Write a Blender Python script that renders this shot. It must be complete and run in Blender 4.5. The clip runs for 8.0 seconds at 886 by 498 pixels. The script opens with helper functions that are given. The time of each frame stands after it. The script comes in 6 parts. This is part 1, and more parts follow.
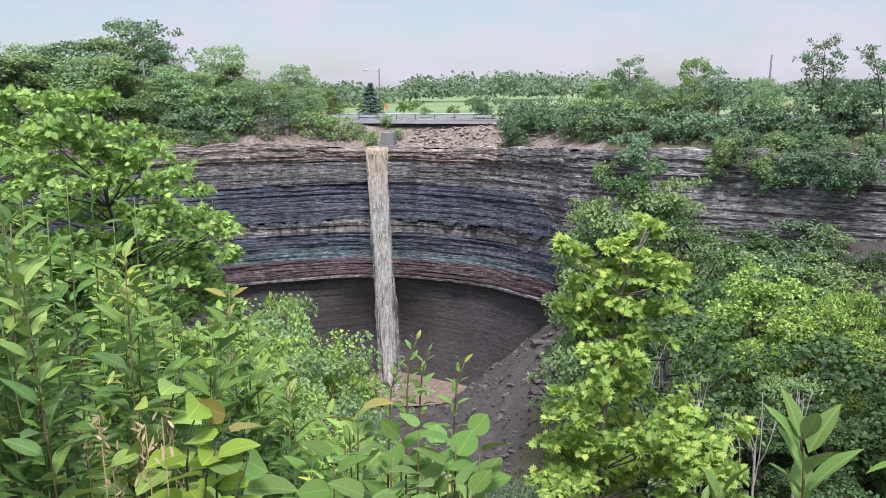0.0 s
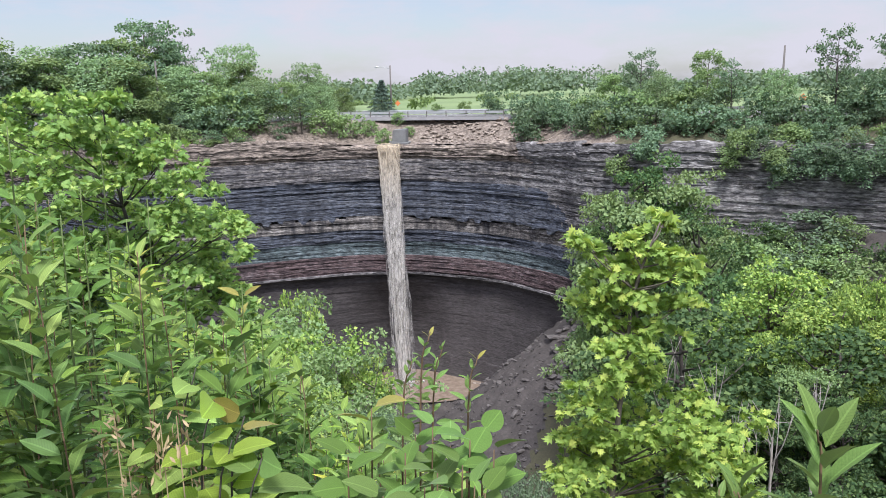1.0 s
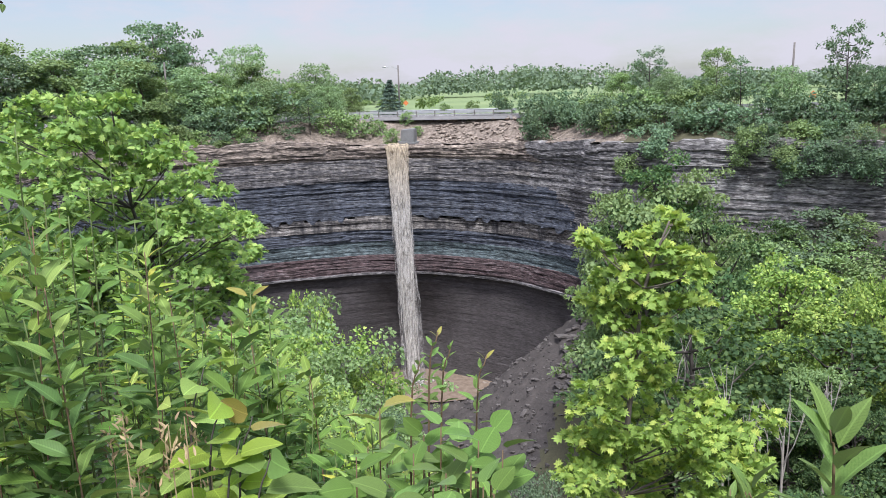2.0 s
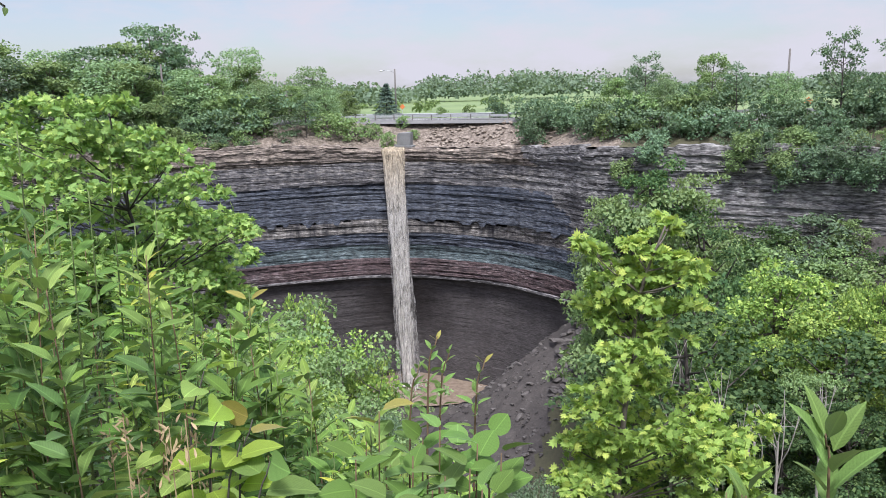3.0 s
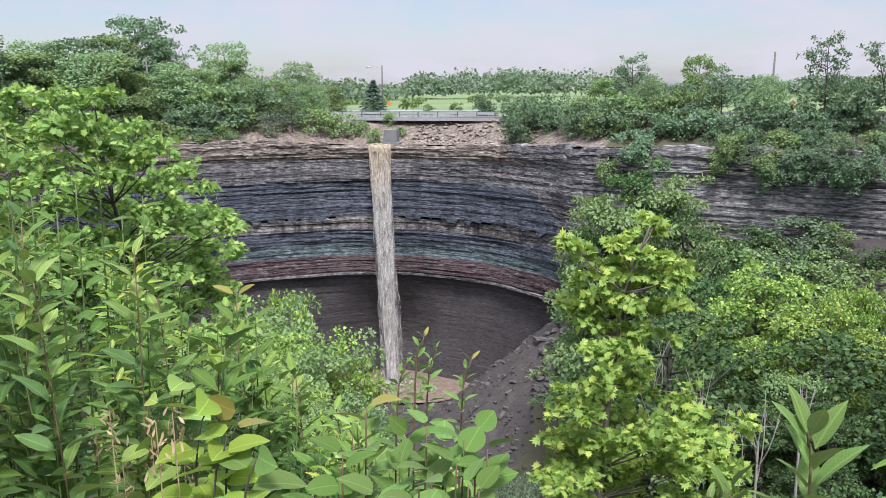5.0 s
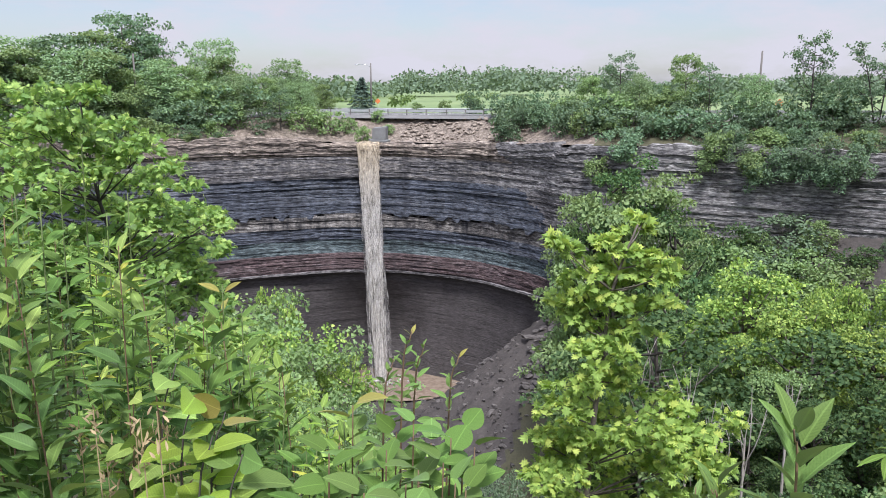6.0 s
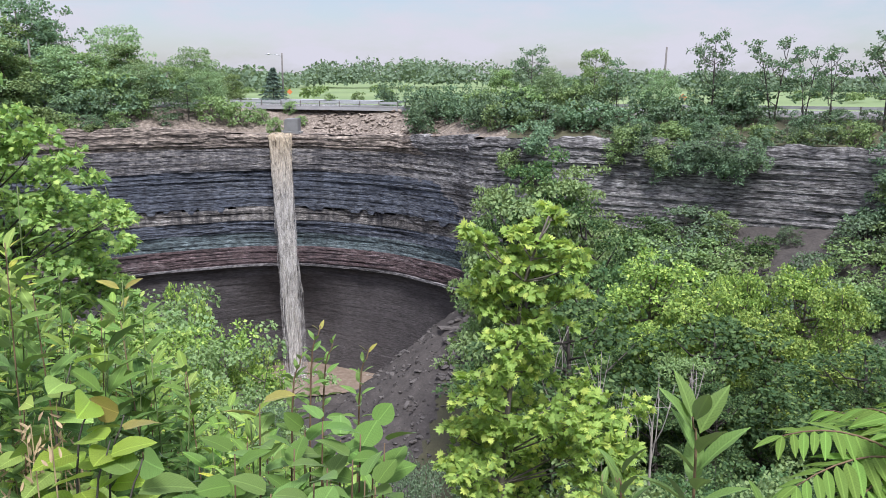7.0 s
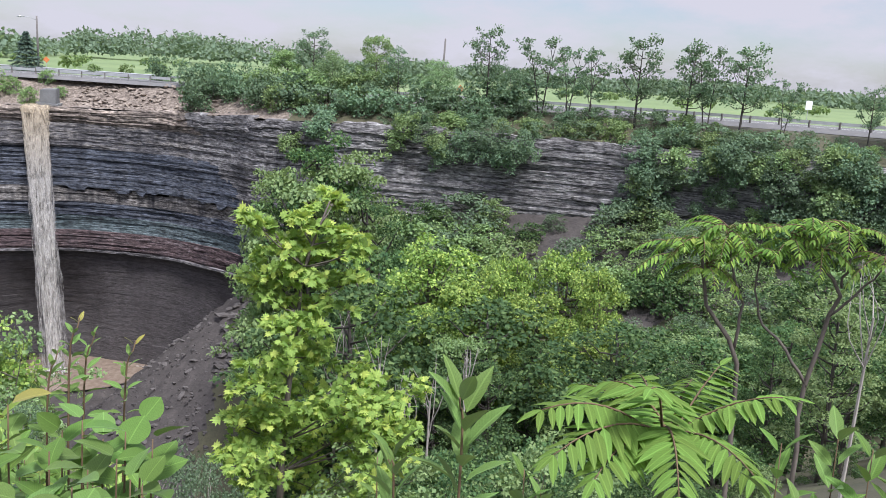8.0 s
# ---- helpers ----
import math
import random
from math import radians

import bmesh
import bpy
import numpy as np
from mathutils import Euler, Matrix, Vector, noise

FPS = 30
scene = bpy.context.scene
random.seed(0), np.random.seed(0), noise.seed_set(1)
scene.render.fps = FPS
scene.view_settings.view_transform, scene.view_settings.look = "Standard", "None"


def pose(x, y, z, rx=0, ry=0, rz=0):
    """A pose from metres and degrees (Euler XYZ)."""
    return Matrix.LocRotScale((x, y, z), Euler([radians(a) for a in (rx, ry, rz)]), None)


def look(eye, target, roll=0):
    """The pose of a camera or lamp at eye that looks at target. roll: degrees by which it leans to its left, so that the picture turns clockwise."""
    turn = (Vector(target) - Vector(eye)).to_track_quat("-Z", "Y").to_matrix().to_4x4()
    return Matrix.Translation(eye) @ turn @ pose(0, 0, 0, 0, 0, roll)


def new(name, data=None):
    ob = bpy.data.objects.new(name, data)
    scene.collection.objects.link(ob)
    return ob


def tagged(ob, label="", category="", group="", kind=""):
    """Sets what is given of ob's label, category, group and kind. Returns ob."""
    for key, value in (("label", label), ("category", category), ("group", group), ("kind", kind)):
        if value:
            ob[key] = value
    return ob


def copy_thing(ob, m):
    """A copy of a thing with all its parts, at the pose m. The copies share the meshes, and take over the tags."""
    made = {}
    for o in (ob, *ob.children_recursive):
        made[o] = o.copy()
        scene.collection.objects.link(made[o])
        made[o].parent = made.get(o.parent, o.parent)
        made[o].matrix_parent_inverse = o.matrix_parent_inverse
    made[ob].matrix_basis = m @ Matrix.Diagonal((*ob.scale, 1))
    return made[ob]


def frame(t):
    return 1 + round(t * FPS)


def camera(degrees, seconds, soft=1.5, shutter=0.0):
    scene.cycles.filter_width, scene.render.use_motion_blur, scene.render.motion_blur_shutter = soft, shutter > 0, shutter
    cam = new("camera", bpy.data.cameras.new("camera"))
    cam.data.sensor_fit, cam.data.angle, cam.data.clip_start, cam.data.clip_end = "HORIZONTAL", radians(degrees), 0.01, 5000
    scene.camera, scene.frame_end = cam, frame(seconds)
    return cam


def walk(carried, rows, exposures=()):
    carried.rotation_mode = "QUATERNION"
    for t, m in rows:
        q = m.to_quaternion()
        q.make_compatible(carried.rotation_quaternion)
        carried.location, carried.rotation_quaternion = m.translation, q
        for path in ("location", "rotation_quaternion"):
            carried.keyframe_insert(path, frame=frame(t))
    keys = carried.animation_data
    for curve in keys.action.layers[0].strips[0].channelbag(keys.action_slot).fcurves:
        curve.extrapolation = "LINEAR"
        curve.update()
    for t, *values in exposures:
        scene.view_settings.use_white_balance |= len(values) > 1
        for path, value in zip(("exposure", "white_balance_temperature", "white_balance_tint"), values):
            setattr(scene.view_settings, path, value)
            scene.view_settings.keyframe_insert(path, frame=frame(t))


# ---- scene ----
cam = camera(57.35, 8.0, soft=0.9)


def gaze(x, y, z, yaw, pitch, roll):
    """Camera pose from an eye, a yaw to the left of +y, a pitch upward and a roll, in degrees."""
    a, b = radians(yaw), radians(pitch)
    ahead = Vector((-math.sin(a) * math.cos(b), math.cos(a) * math.cos(b), math.sin(b)))
    return look((x, y, z), Vector((x, y, z)) + ahead * 50, roll)


ROWS = [
    (0.0, 0.001, 0.003, 41.600, 0.003, -10.968, -0.499),
    (0.5, 0.014, 0.026, 41.593, 0.249, -10.997, -0.767),
    (1.0, 0.004, 0.008, 41.599, 0.947, -11.212, -1.366),
    (1.5, 0.009, 0.021, 41.595, 1.597, -11.319, -1.854),
    (3.0, -0.002, 0.001, 41.602, 1.266, -10.975, -1.387),
    (3.5, -0.004, -0.002, 41.602, 0.992, -11.119, -1.206),
    (4.0, -0.010, -0.011, 41.605, 0.622, -11.168, -0.902),
    (4.5, -0.010, -0.010, 41.604, 0.324, -11.158, -0.584),
    (6.0, -0.007, -0.002, 41.601, -0.626, -11.317, -0.268),
    (6.5, -0.001, 0.008, 41.598, -2.984, -11.529, 0.044),
    (7.0, 0.008, 0.015, 41.600, -6.744, -11.865, 0.407),
    (7.5, 0.012, 0.013, 41.601, -12.793, -12.471, 1.470),
    (8.0, 0.015, 0.007, 41.607, -22.470, -12.364, 3.916),
]
walk(cam, [(r[0], gaze(*r[1:])) for r in ROWS], exposures=[(0.0, 0.80, 6000, 14), (6.0, 0.80, 6000, 14), (8.0, 0.74, 5950, 14)])

# ---- world and sun ----
SUN_AZ, SUN_EL = 172.0, 60.0        # degrees clockwise from +y, and above the horizon
world = bpy.data.worlds.new("sky")
scene.world = world
world.use_nodes = True
wn, wl = world.node_tree.nodes, world.node_tree.links
wn.clear()
w_out = wn.new("ShaderNodeOutputWorld")
w_bg = wn.new("ShaderNodeBackground")
w_sky = wn.new("ShaderNodeTexSky")
w_sky.sky_type = "NISHITA"
w_sky.sun_disc = False
w_sky.sun_elevation = radians(SUN_EL)
w_sky.sun_rotation = radians(SUN_AZ)
w_sky.dust_density = 1.2
w_gain = wn.new("ShaderNodeVectorMath")
w_gain.operation = "SCALE"
w_gain.inputs[3].default_value = 0.078
w_co = wn.new("ShaderNodeTexCoord")
w_map = wn.new("ShaderNodeMapping")
w_map.inputs["Scale"].default_value = (3.0, 3.0, 9.0)
w_noise = wn.new("ShaderNodeTexNoise")
w_noise.inputs["Scale"].default_value = 1.7
w_noise.inputs["Detail"].default_value = 7.0
w_noise.inputs["Roughness"].default_value = 0.62
w_ramp = wn.new("ShaderNodeValToRGB")
w_ramp.color_ramp.elements[0].position = 0.40
w_ramp.color_ramp.elements[0].color = (0.36, 0.36, 0.36, 1)
w_ramp.color_ramp.elements[1].position = 0.60
w_ramp.color_ramp.elements[1].color = (0.97, 0.97, 0.97, 1)
w_mix = wn.new("ShaderNodeMix")
w_mix.data_type = "RGBA"
w_mix.inputs["B"].default_value = (0.428, 0.412, 0.432, 1)
wl.new(w_sky.outputs[0], w_gain.inputs[0])
wl.new(w_co.outputs["Generated"], w_map.inputs[0])
wl.new(w_map.outputs[0], w_noise.inputs["Vector"])
wl.new(w_noise.outputs[0], w_ramp.inputs[0])
wl.new(w_ramp.outputs[0], w_mix.inputs["Factor"])
wl.new(w_gain.outputs[0], w_mix.inputs["A"])
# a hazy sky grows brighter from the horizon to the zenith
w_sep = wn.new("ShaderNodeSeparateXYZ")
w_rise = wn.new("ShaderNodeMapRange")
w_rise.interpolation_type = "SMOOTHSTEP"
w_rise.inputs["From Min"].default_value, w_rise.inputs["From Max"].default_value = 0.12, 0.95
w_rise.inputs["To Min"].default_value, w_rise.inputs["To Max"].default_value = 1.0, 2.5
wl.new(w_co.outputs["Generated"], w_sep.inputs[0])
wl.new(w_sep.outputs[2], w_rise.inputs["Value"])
wl.new(w_mix.outputs["Result"], w_bg.inputs[0])
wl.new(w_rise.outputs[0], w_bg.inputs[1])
wl.new(w_bg.outputs[0], w_out.inputs[0])

sun_data = bpy.data.lights.new("sun", "SUN")
sun_data.energy = 3.3
sun_data.angle = radians(12)
sun_data.color = (1.0, 0.96, 0.90)
sun = new("sun", sun_data)
_a, _e = radians(SUN_AZ), radians(SUN_EL)
sun_way = Vector((math.sin(_a) * math.cos(_e), math.cos(_a) * math.cos(_e), math.sin(_e)))
sun.matrix_world = look(sun_way * 300, (0, 0, 0))
EYE_Z = 41.6


# ---- materials ----
def material(name):
    m = bpy.data.materials.new(name)
    m.use_nodes = True
    m.node_tree.nodes.clear()
    return m, m.node_tree.nodes, m.node_tree.links


def ramp_node(n, stops):
    r = n.new("ShaderNodeValToRGB")
    els = r.color_ramp.elements
    while len(els) < len(stops):
        els.new(0.5)
    for el, (p, c) in zip(els, stops):
        el.position, el.color = p, (*c, 1)
    return r


def leaf_material(name, dark, light, tip=None, through_part=0.34, gloss=0.06):
    """Leaf blades: colour varies from leaf to leaf and from plant to plant; light passes through them."""
    m, n, l = material(name)
    out = n.new("ShaderNodeOutputMaterial")
    geo = n.new("ShaderNodeNewGeometry")
    info = n.new("ShaderNodeObjectInfo")
    stops = [(0.0, dark), (0.7, light)] + ([(1.0, tip)] if tip else [])
    ramp = ramp_node(n, stops)
    hue = n.new("ShaderNodeHueSaturation")
    mr = n.new("ShaderNodeMapRange")
    mr.inputs["To Min"].default_value, mr.inputs["To Max"].default_value = 0.82, 1.2
    mh = n.new("ShaderNodeMapRange")
    mh.inputs["To Min"].default_value, mh.inputs["To Max"].default_value = 0.494, 0.514
    l.new(geo.outputs["Random Per Island"], ramp.inputs[0])
    l.new(info.outputs["Random"], mr.inputs["Value"])
    l.new(info.outputs["Random"], mh.inputs["Value"])
    l.new(mr.outputs[0], hue.inputs["Value"])
    l.new(mh.outputs[0], hue.inputs["Hue"])
    l.new(ramp.outputs[0], hue.inputs["Color"])
    co = n.new("ShaderNodeTexCoord")
    no = n.new("ShaderNodeTexNoise")
    no.inputs["Scale"].default_value = 35.0
    l.new(co.outputs["Object"], no.inputs["Vector"])
    mm = n.new("ShaderNodeMapRange")
    mm.inputs["To Min"].default_value, mm.inputs["To Max"].default_value = 0.75, 1.25
    l.new(no.outputs[0], mm.inputs["Value"])
    mul = n.new("ShaderNodeVectorMath")
    mul.operation = "SCALE"
    l.new(hue.outputs[0], mul.inputs[0])
    uv = n.new("ShaderNodeUVMap")
    sep = n.new("ShaderNodeSeparateXYZ")
    l.new(uv.outputs[0], sep.inputs[0])

    def calc(op, a, b=None):
        node = n.new("ShaderNodeMath")
        node.operation = op
        for k, v in enumerate((a, b)):
            if v is None:
                continue
            if isinstance(v, (int, float)):
                node.inputs[k].default_value = v
            else:
                l.new(v, node.inputs[k])
        return node.outputs[0]

    off = calc("ABSOLUTE", sep.outputs[0])
    rib = calc("MULTIPLY", calc("LESS_THAN", off, 0.016), 0.35)
    phase = calc("MULTIPLY", calc("SUBTRACT", sep.outputs[1], calc("MULTIPLY", off, 0.9)), 46.0)
    vein = calc("MULTIPLY", calc("POWER", calc("ABSOLUTE", calc("SINE", phase)), 6.0), -0.11)
    l.new(calc("ADD", calc("ADD", rib, vein), mm.outputs[0]), mul.inputs[3])
    dif = n.new("ShaderNodeBsdfDiffuse")
    tra = n.new("ShaderNodeBsdfTranslucent")
    glo = n.new("ShaderNodeBsdfGlossy")
    glo.inputs["Roughness"].default_value = 0.48
    glo.inputs["Color"].default_value = (0.45, 0.48, 0.45, 1)
    warm = n.new("ShaderNodeVectorMath")
    warm.operation = "MULTIPLY"
    warm.inputs[1].default_value = (1.2, 1.2, 0.65)
    l.new(mul.outputs[0], dif.inputs[0])
    l.new(mul.outputs[0], warm.inputs[0])
    l.new(warm.outputs[0], tra.inputs[0])
    mx = n.new("ShaderNodeMixShader")
    mx.inputs[0].default_value = through_part
    l.new(dif.outputs[0], mx.inputs[1])
    l.new(tra.outputs[0], mx.inputs[2])
    fr = n.new("ShaderNodeFresnel")
    fr.inputs[0].default_value = 1.38
    fm = n.new("ShaderNodeMath")
    fm.operation = "MULTIPLY"
    fm.inputs[1].default_value = gloss * 10
    fm.use_clamp = True
    l.new(fr.outputs[0], fm.inputs[0])
    m2 = n.new("ShaderNodeMixShader")
    l.new(fm.outputs[0], m2.inputs[0])
    l.new(mx.outputs[0], m2.inputs[1])
    l.new(glo.outputs[0], m2.inputs[2])
    l.new(m2.outputs[0], out.inputs[0])
    return m


def solid_material(name, stops, scale=2.0, stretch=(1, 1, 1), rough=0.85, metal=0.0, bump=0.25, fine=14.0, spread=0.0):
    """A mineral, bark or painted surface: two scales of noise through a colour ramp, and relief from the same noise."""
    m, n, l = material(name)
    out = n.new("ShaderNodeOutputMaterial")
    bs = n.new("ShaderNodeBsdfPrincipled")
    geo = n.new("ShaderNodeNewGeometry")
    mp = n.new("ShaderNodeMapping")
    mp.inputs["Scale"].default_value = stretch
    l.new(geo.outputs["Position"], mp.inputs[0])
    a = n.new("ShaderNodeTexNoise")
    a.inputs["Scale"].default_value, a.inputs["Detail"].default_value = scale, 5
    a.inputs["Roughness"].default_value = 0.65
    b = n.new("ShaderNodeTexNoise")
    b.inputs["Scale"].default_value, b.inputs["Detail"].default_value = fine, 4
    l.new(mp.outputs[0], a.inputs["Vector"])
    l.new(mp.outputs[0], b.inputs["Vector"])
    mix = n.new("ShaderNodeMix")
    mix.inputs[0].default_value = 0.35
    l.new(a.outputs[0], mix.inputs[2])
    l.new(b.outputs[0], mix.inputs[3])
    fac = mix.outputs[0]
    if spread:
        info = n.new("ShaderNodeObjectInfo")
        isl = n.new("ShaderNodeMath")
        isl.operation = "MULTIPLY_ADD"
        l.new(geo.outputs["Random Per Island"], isl.inputs[0])
        isl.inputs[1].default_value = spread
        l.new(mix.outputs[0], isl.inputs[2])
        add = n.new("ShaderNodeMath")
        add.operation = "SUBTRACT"
        add.inputs[1].default_value = spread * 0.5
        l.new(isl.outputs[0], add.inputs[0])
        fac = add.outputs[0]
    r = ramp_node(n, stops)
    l.new(fac, r.inputs[0])
    l.new(r.outputs[0], bs.inputs["Base Color"])
    bs.inputs["Roughness"].default_value = rough
    bs.inputs["Metallic"].default_value = metal
    if bump:
        bp = n.new("ShaderNodeBump")
        bp.inputs["Strength"].default_value = bump
        bp.inputs["Distance"].default_value = 0.6 / fine
        l.new(mix.outputs[0], bp.inputs["Height"])
        l.new(bp.outputs[0], bs.inputs["Normal"])
    l.new(bs.outputs[0], out.inputs[0])
    return m


def rock_material(name, stops, wet=(0.03, 0.03, 0.035), stain=0.5, rough=0.85, beds=2.2, joints=0.55, spread=3.0, chips=0.6):
    """Bedded rock: long thin beds, broken blocks, weathered patches, dark joints and water streaks running down."""
    m, n, l = material(name)
    out = n.new("ShaderNodeOutputMaterial")
    bs = n.new("ShaderNodeBsdfPrincipled")
    geo = n.new("ShaderNodeNewGeometry")

    def tex(stretch, scale, detail=5, rough_n=0.6):
        mp = n.new("ShaderNodeMapping")
        mp.inputs["Scale"].default_value = stretch
        l.new(geo.outputs["Position"], mp.inputs[0])
        t = n.new("ShaderNodeTexNoise")
        t.inputs["Scale"].default_value, t.inputs["Detail"].default_value = scale, detail
        t.inputs["Roughness"].default_value = rough_n
        l.new(mp.outputs[0], t.inputs["Vector"])
        return t.outputs[0]

    def calc(op, a, b=None, c=None):
        node = n.new("ShaderNodeMath")
        node.operation = op
        for k, v in enumerate((a, b, c)):
            if isinstance(v, (int, float)):
                node.inputs[k].default_value = v
            elif v is not None:
                l.new(v, node.inputs[k])
        return node.outputs[0]

    bed = tex((0.018, 0.018, 1.0), beds, 5, 0.72)
    block = tex((0.26, 0.26, 1.0), 2.6, 5, 0.75)
    patch = tex((0.10, 0.10, 0.22), 1.0, 4, 0.6)
    grain = tex((1.0, 1.0, 2.2), 2.6, 4, 0.75)
    streak = tex((0.55, 0.55, 0.05), 0.9, 5, 0.65)
    fac = calc("MULTIPLY_ADD", bed, 0.26, calc("MULTIPLY_ADD", block, 0.30, calc("MULTIPLY_ADD", patch, 0.20, calc("MULTIPLY", grain, 0.24))))
    fac = calc("ADD", calc("MULTIPLY", calc("SUBTRACT", fac, 0.5), spread), 0.5)
    r = ramp_node(n, stops)
    l.new(fac, r.inputs[0])
    line = calc("ABSOLUTE", calc("SUBTRACT", tex((0.03, 0.03, 1.0), 1.7, 3, 0.6), 0.5))
    crack = calc("LESS_THAN", line, calc("MULTIPLY", block, 0.035))
    dark = calc("SUBTRACT", 1.0, calc("MULTIPLY", crack, joints))
    shade = n.new("ShaderNodeVectorMath")
    shade.operation = "SCALE"
    chip = n.new("ShaderNodeMapRange")
    chip.inputs["From Min"].default_value, chip.inputs["From Max"].default_value = 0.36, 0.64
    chip.inputs["To Min"].default_value, chip.inputs["To Max"].default_value = 1 - chips, 1 + chips
    l.new(tex((0.42, 0.42, 2.0), 3.2, 3, 0.6), chip.inputs["Value"])
    l.new(r.outputs[0], shade.inputs[0])
    l.new(calc("MULTIPLY", dark, chip.outputs[0]), shade.inputs[3])
    sr = ramp_node(n, [(0.46, (0, 0, 0)), (0.64, (stain, stain, stain))])
    l.new(streak, sr.inputs[0])
    mc = n.new("ShaderNodeMix")
    mc.data_type = "RGBA"
    l.new(sr.outputs[0], mc.inputs["Factor"])
    l.new(shade.outputs[0], mc.inputs["A"])
    mc.inputs["B"].default_value = (*wet, 1)
    l.new(mc.outputs["Result"], bs.inputs["Base Color"])
    bs.inputs["Roughness"].default_value = rough
    bs.inputs["Specular IOR Level"].default_value = 0.2
    bp = n.new("ShaderNodeBump")
    bp.inputs["Strength"].default_value = 0.8
    bp.inputs["Distance"].default_value = 0.14
    l.new(calc("SUBTRACT", calc("MULTIPLY_ADD", block, 0.6, grain), calc("MULTIPLY", crack, 0.5)), bp.inputs["Height"])
    l.new(bp.outputs[0], bs.inputs["Normal"])
    l.new(bs.outputs[0], out.inputs[0])
    return m


ROCK_CAP = rock_material("brown_caprock", [(0.25, (0.121, 0.103, 0.092)), (0.5, (0.247, 0.209, 0.178)), (0.75, (0.460, 0.397, 0.333))], stain=0.2, beds=2.6)
ROCK_FLANK = rock_material("brown_grey_flank_rock", [(0.25, (0.107, 0.104, 0.106)), (0.52, (0.210, 0.202, 0.199)), (0.78, (0.419, 0.410, 0.396))], stain=0.3, beds=2.2)
ROCK_GREY = rock_material("grey_dolostone", [(0.25, (0.075, 0.075, 0.082)), (0.5, (0.148, 0.143, 0.146)), (0.76, (0.343, 0.318, 0.287))], stain=0.5)
# grey shale, its blue cast partly distance haze put into the colour
ROCK_DARK = rock_material("dark_shale", [(0.25, (0.059, 0.067, 0.087)), (0.52, (0.101, 0.113, 0.139)), (0.80, (0.184, 0.193, 0.211))], stain=0.4, beds=2.8)
ROCK_OCHRE = rock_material("ochre_limestone", [(0.28, (0.068, 0.066, 0.068)), (0.50, (0.194, 0.180, 0.167)), (0.74, (0.407, 0.390, 0.371))], stain=0.95, beds=1.6)
ROCK_GREEN = rock_material("green_grey_shale", [(0.25, (0.064, 0.082, 0.089)), (0.52, (0.118, 0.152, 0.160)), (0.78, (0.230, 0.275, 0.283))], stain=0.4, beds=1.8)
ROCK_RED = rock_material("red_sandstone", [(0.25, (0.065, 0.046, 0.048)), (0.52, (0.128, 0.093, 0.094)), (0.78, (0.251, 0.215, 0.216))], stain=0.35, beds=2.4)
ROCK_PALE = rock_material("pale_ledge", [(0.25, (0.100, 0.094, 0.096)), (0.55, (0.200, 0.190, 0.190)), (0.80, (0.330, 0.320, 0.320))], stain=0.6, beds=2.0)
ROCK_LOW = rock_material("purple_brown_shale", [(0.25, (0.062, 0.057, 0.057)), (0.52, (0.093, 0.085, 0.085)), (0.80, (0.140, 0.130, 0.129))], stain=0.35, wet=(0.055, 0.048, 0.050), beds=0.9, joints=0.3, spread=2.0, chips=0.22)
EARTH = solid_material("forest_soil", [(0.3, (0.035, 0.04, 0.018)), (0.55, (0.07, 0.065, 0.035)), (0.75, (0.10, 0.12, 0.04))], scale=0.5, fine=5.0, bump=0.5)
SCREE = solid_material("shale_scree", [(0.3, (0.028, 0.024, 0.022)), (0.52, (0.052, 0.045, 0.041)), (0.75, (0.095, 0.083, 0.075))], scale=0.8, fine=4.0, bump=0.9)
RUBBLE = solid_material("brown_rubble", [(0.36, (0.050, 0.039, 0.031)), (0.5, (0.130, 0.104, 0.083)), (0.64, (0.280, 0.235, 0.192))], scale=2.4, fine=6.0, bump=1.0, spread=0.3)
STONE = solid_material("scree_stone", [(0.3, (0.030, 0.026, 0.025)), (0.5, (0.055, 0.049, 0.046)), (0.75, (0.110, 0.099, 0.092))], scale=1.5, fine=8.0, bump=0.6, spread=0.4)
FIELD = solid_material("crop_field", [(0.3, (0.100, 0.150, 0.055)), (0.55, (0.155, 0.215, 0.080)), (0.75, (0.225, 0.260, 0.115))], scale=0.03, fine=0.5, bump=0.2)
ASPHALT = solid_material("asphalt", [(0.3, (0.10, 0.10, 0.10)), (0.7, (0.17, 0.165, 0.16))], scale=0.8, fine=30.0, bump=0.2)
CONCRETE = solid_material("weathered_concrete", [(0.3, (0.120, 0.122, 0.120)), (0.6, (0.200, 0.204, 0.204)), (0.8, (0.290, 0.295, 0.297))], scale=1.0, fine=10.0, bump=0.3)
STEEL = solid_material("galvanised_steel", [(0.3, (0.42, 0.43, 0.44)), (0.7, (0.60, 0.61, 0.62))], scale=1.0, fine=20.0, rough=0.45, metal=0.6, bump=0.05)
WHITE_LINE = solid_material("road_paint", [(0.3, (0.6, 0.6, 0.58)), (0.7, (0.8, 0.8, 0.78))], scale=2.0, fine=20.0, bump=0.05)
POLE_WOOD = solid_material("grey_pole_wood", [(0.3, (0.096, 0.087, 0.078)), (0.7, (0.180, 0.167, 0.156))], scale=1.0, fine=8.0, stretch=(1, 1, 0.1), bump=0.3)
BARK = solid_material("grey_brown_bark", [(0.3, (0.06, 0.05, 0.04)), (0.55, (0.13, 0.11, 0.09)), (0.75, (0.22, 0.20, 0.17))], scale=4.0, fine=30.0, stretch=(1, 1, 0.25), bump=0.6)
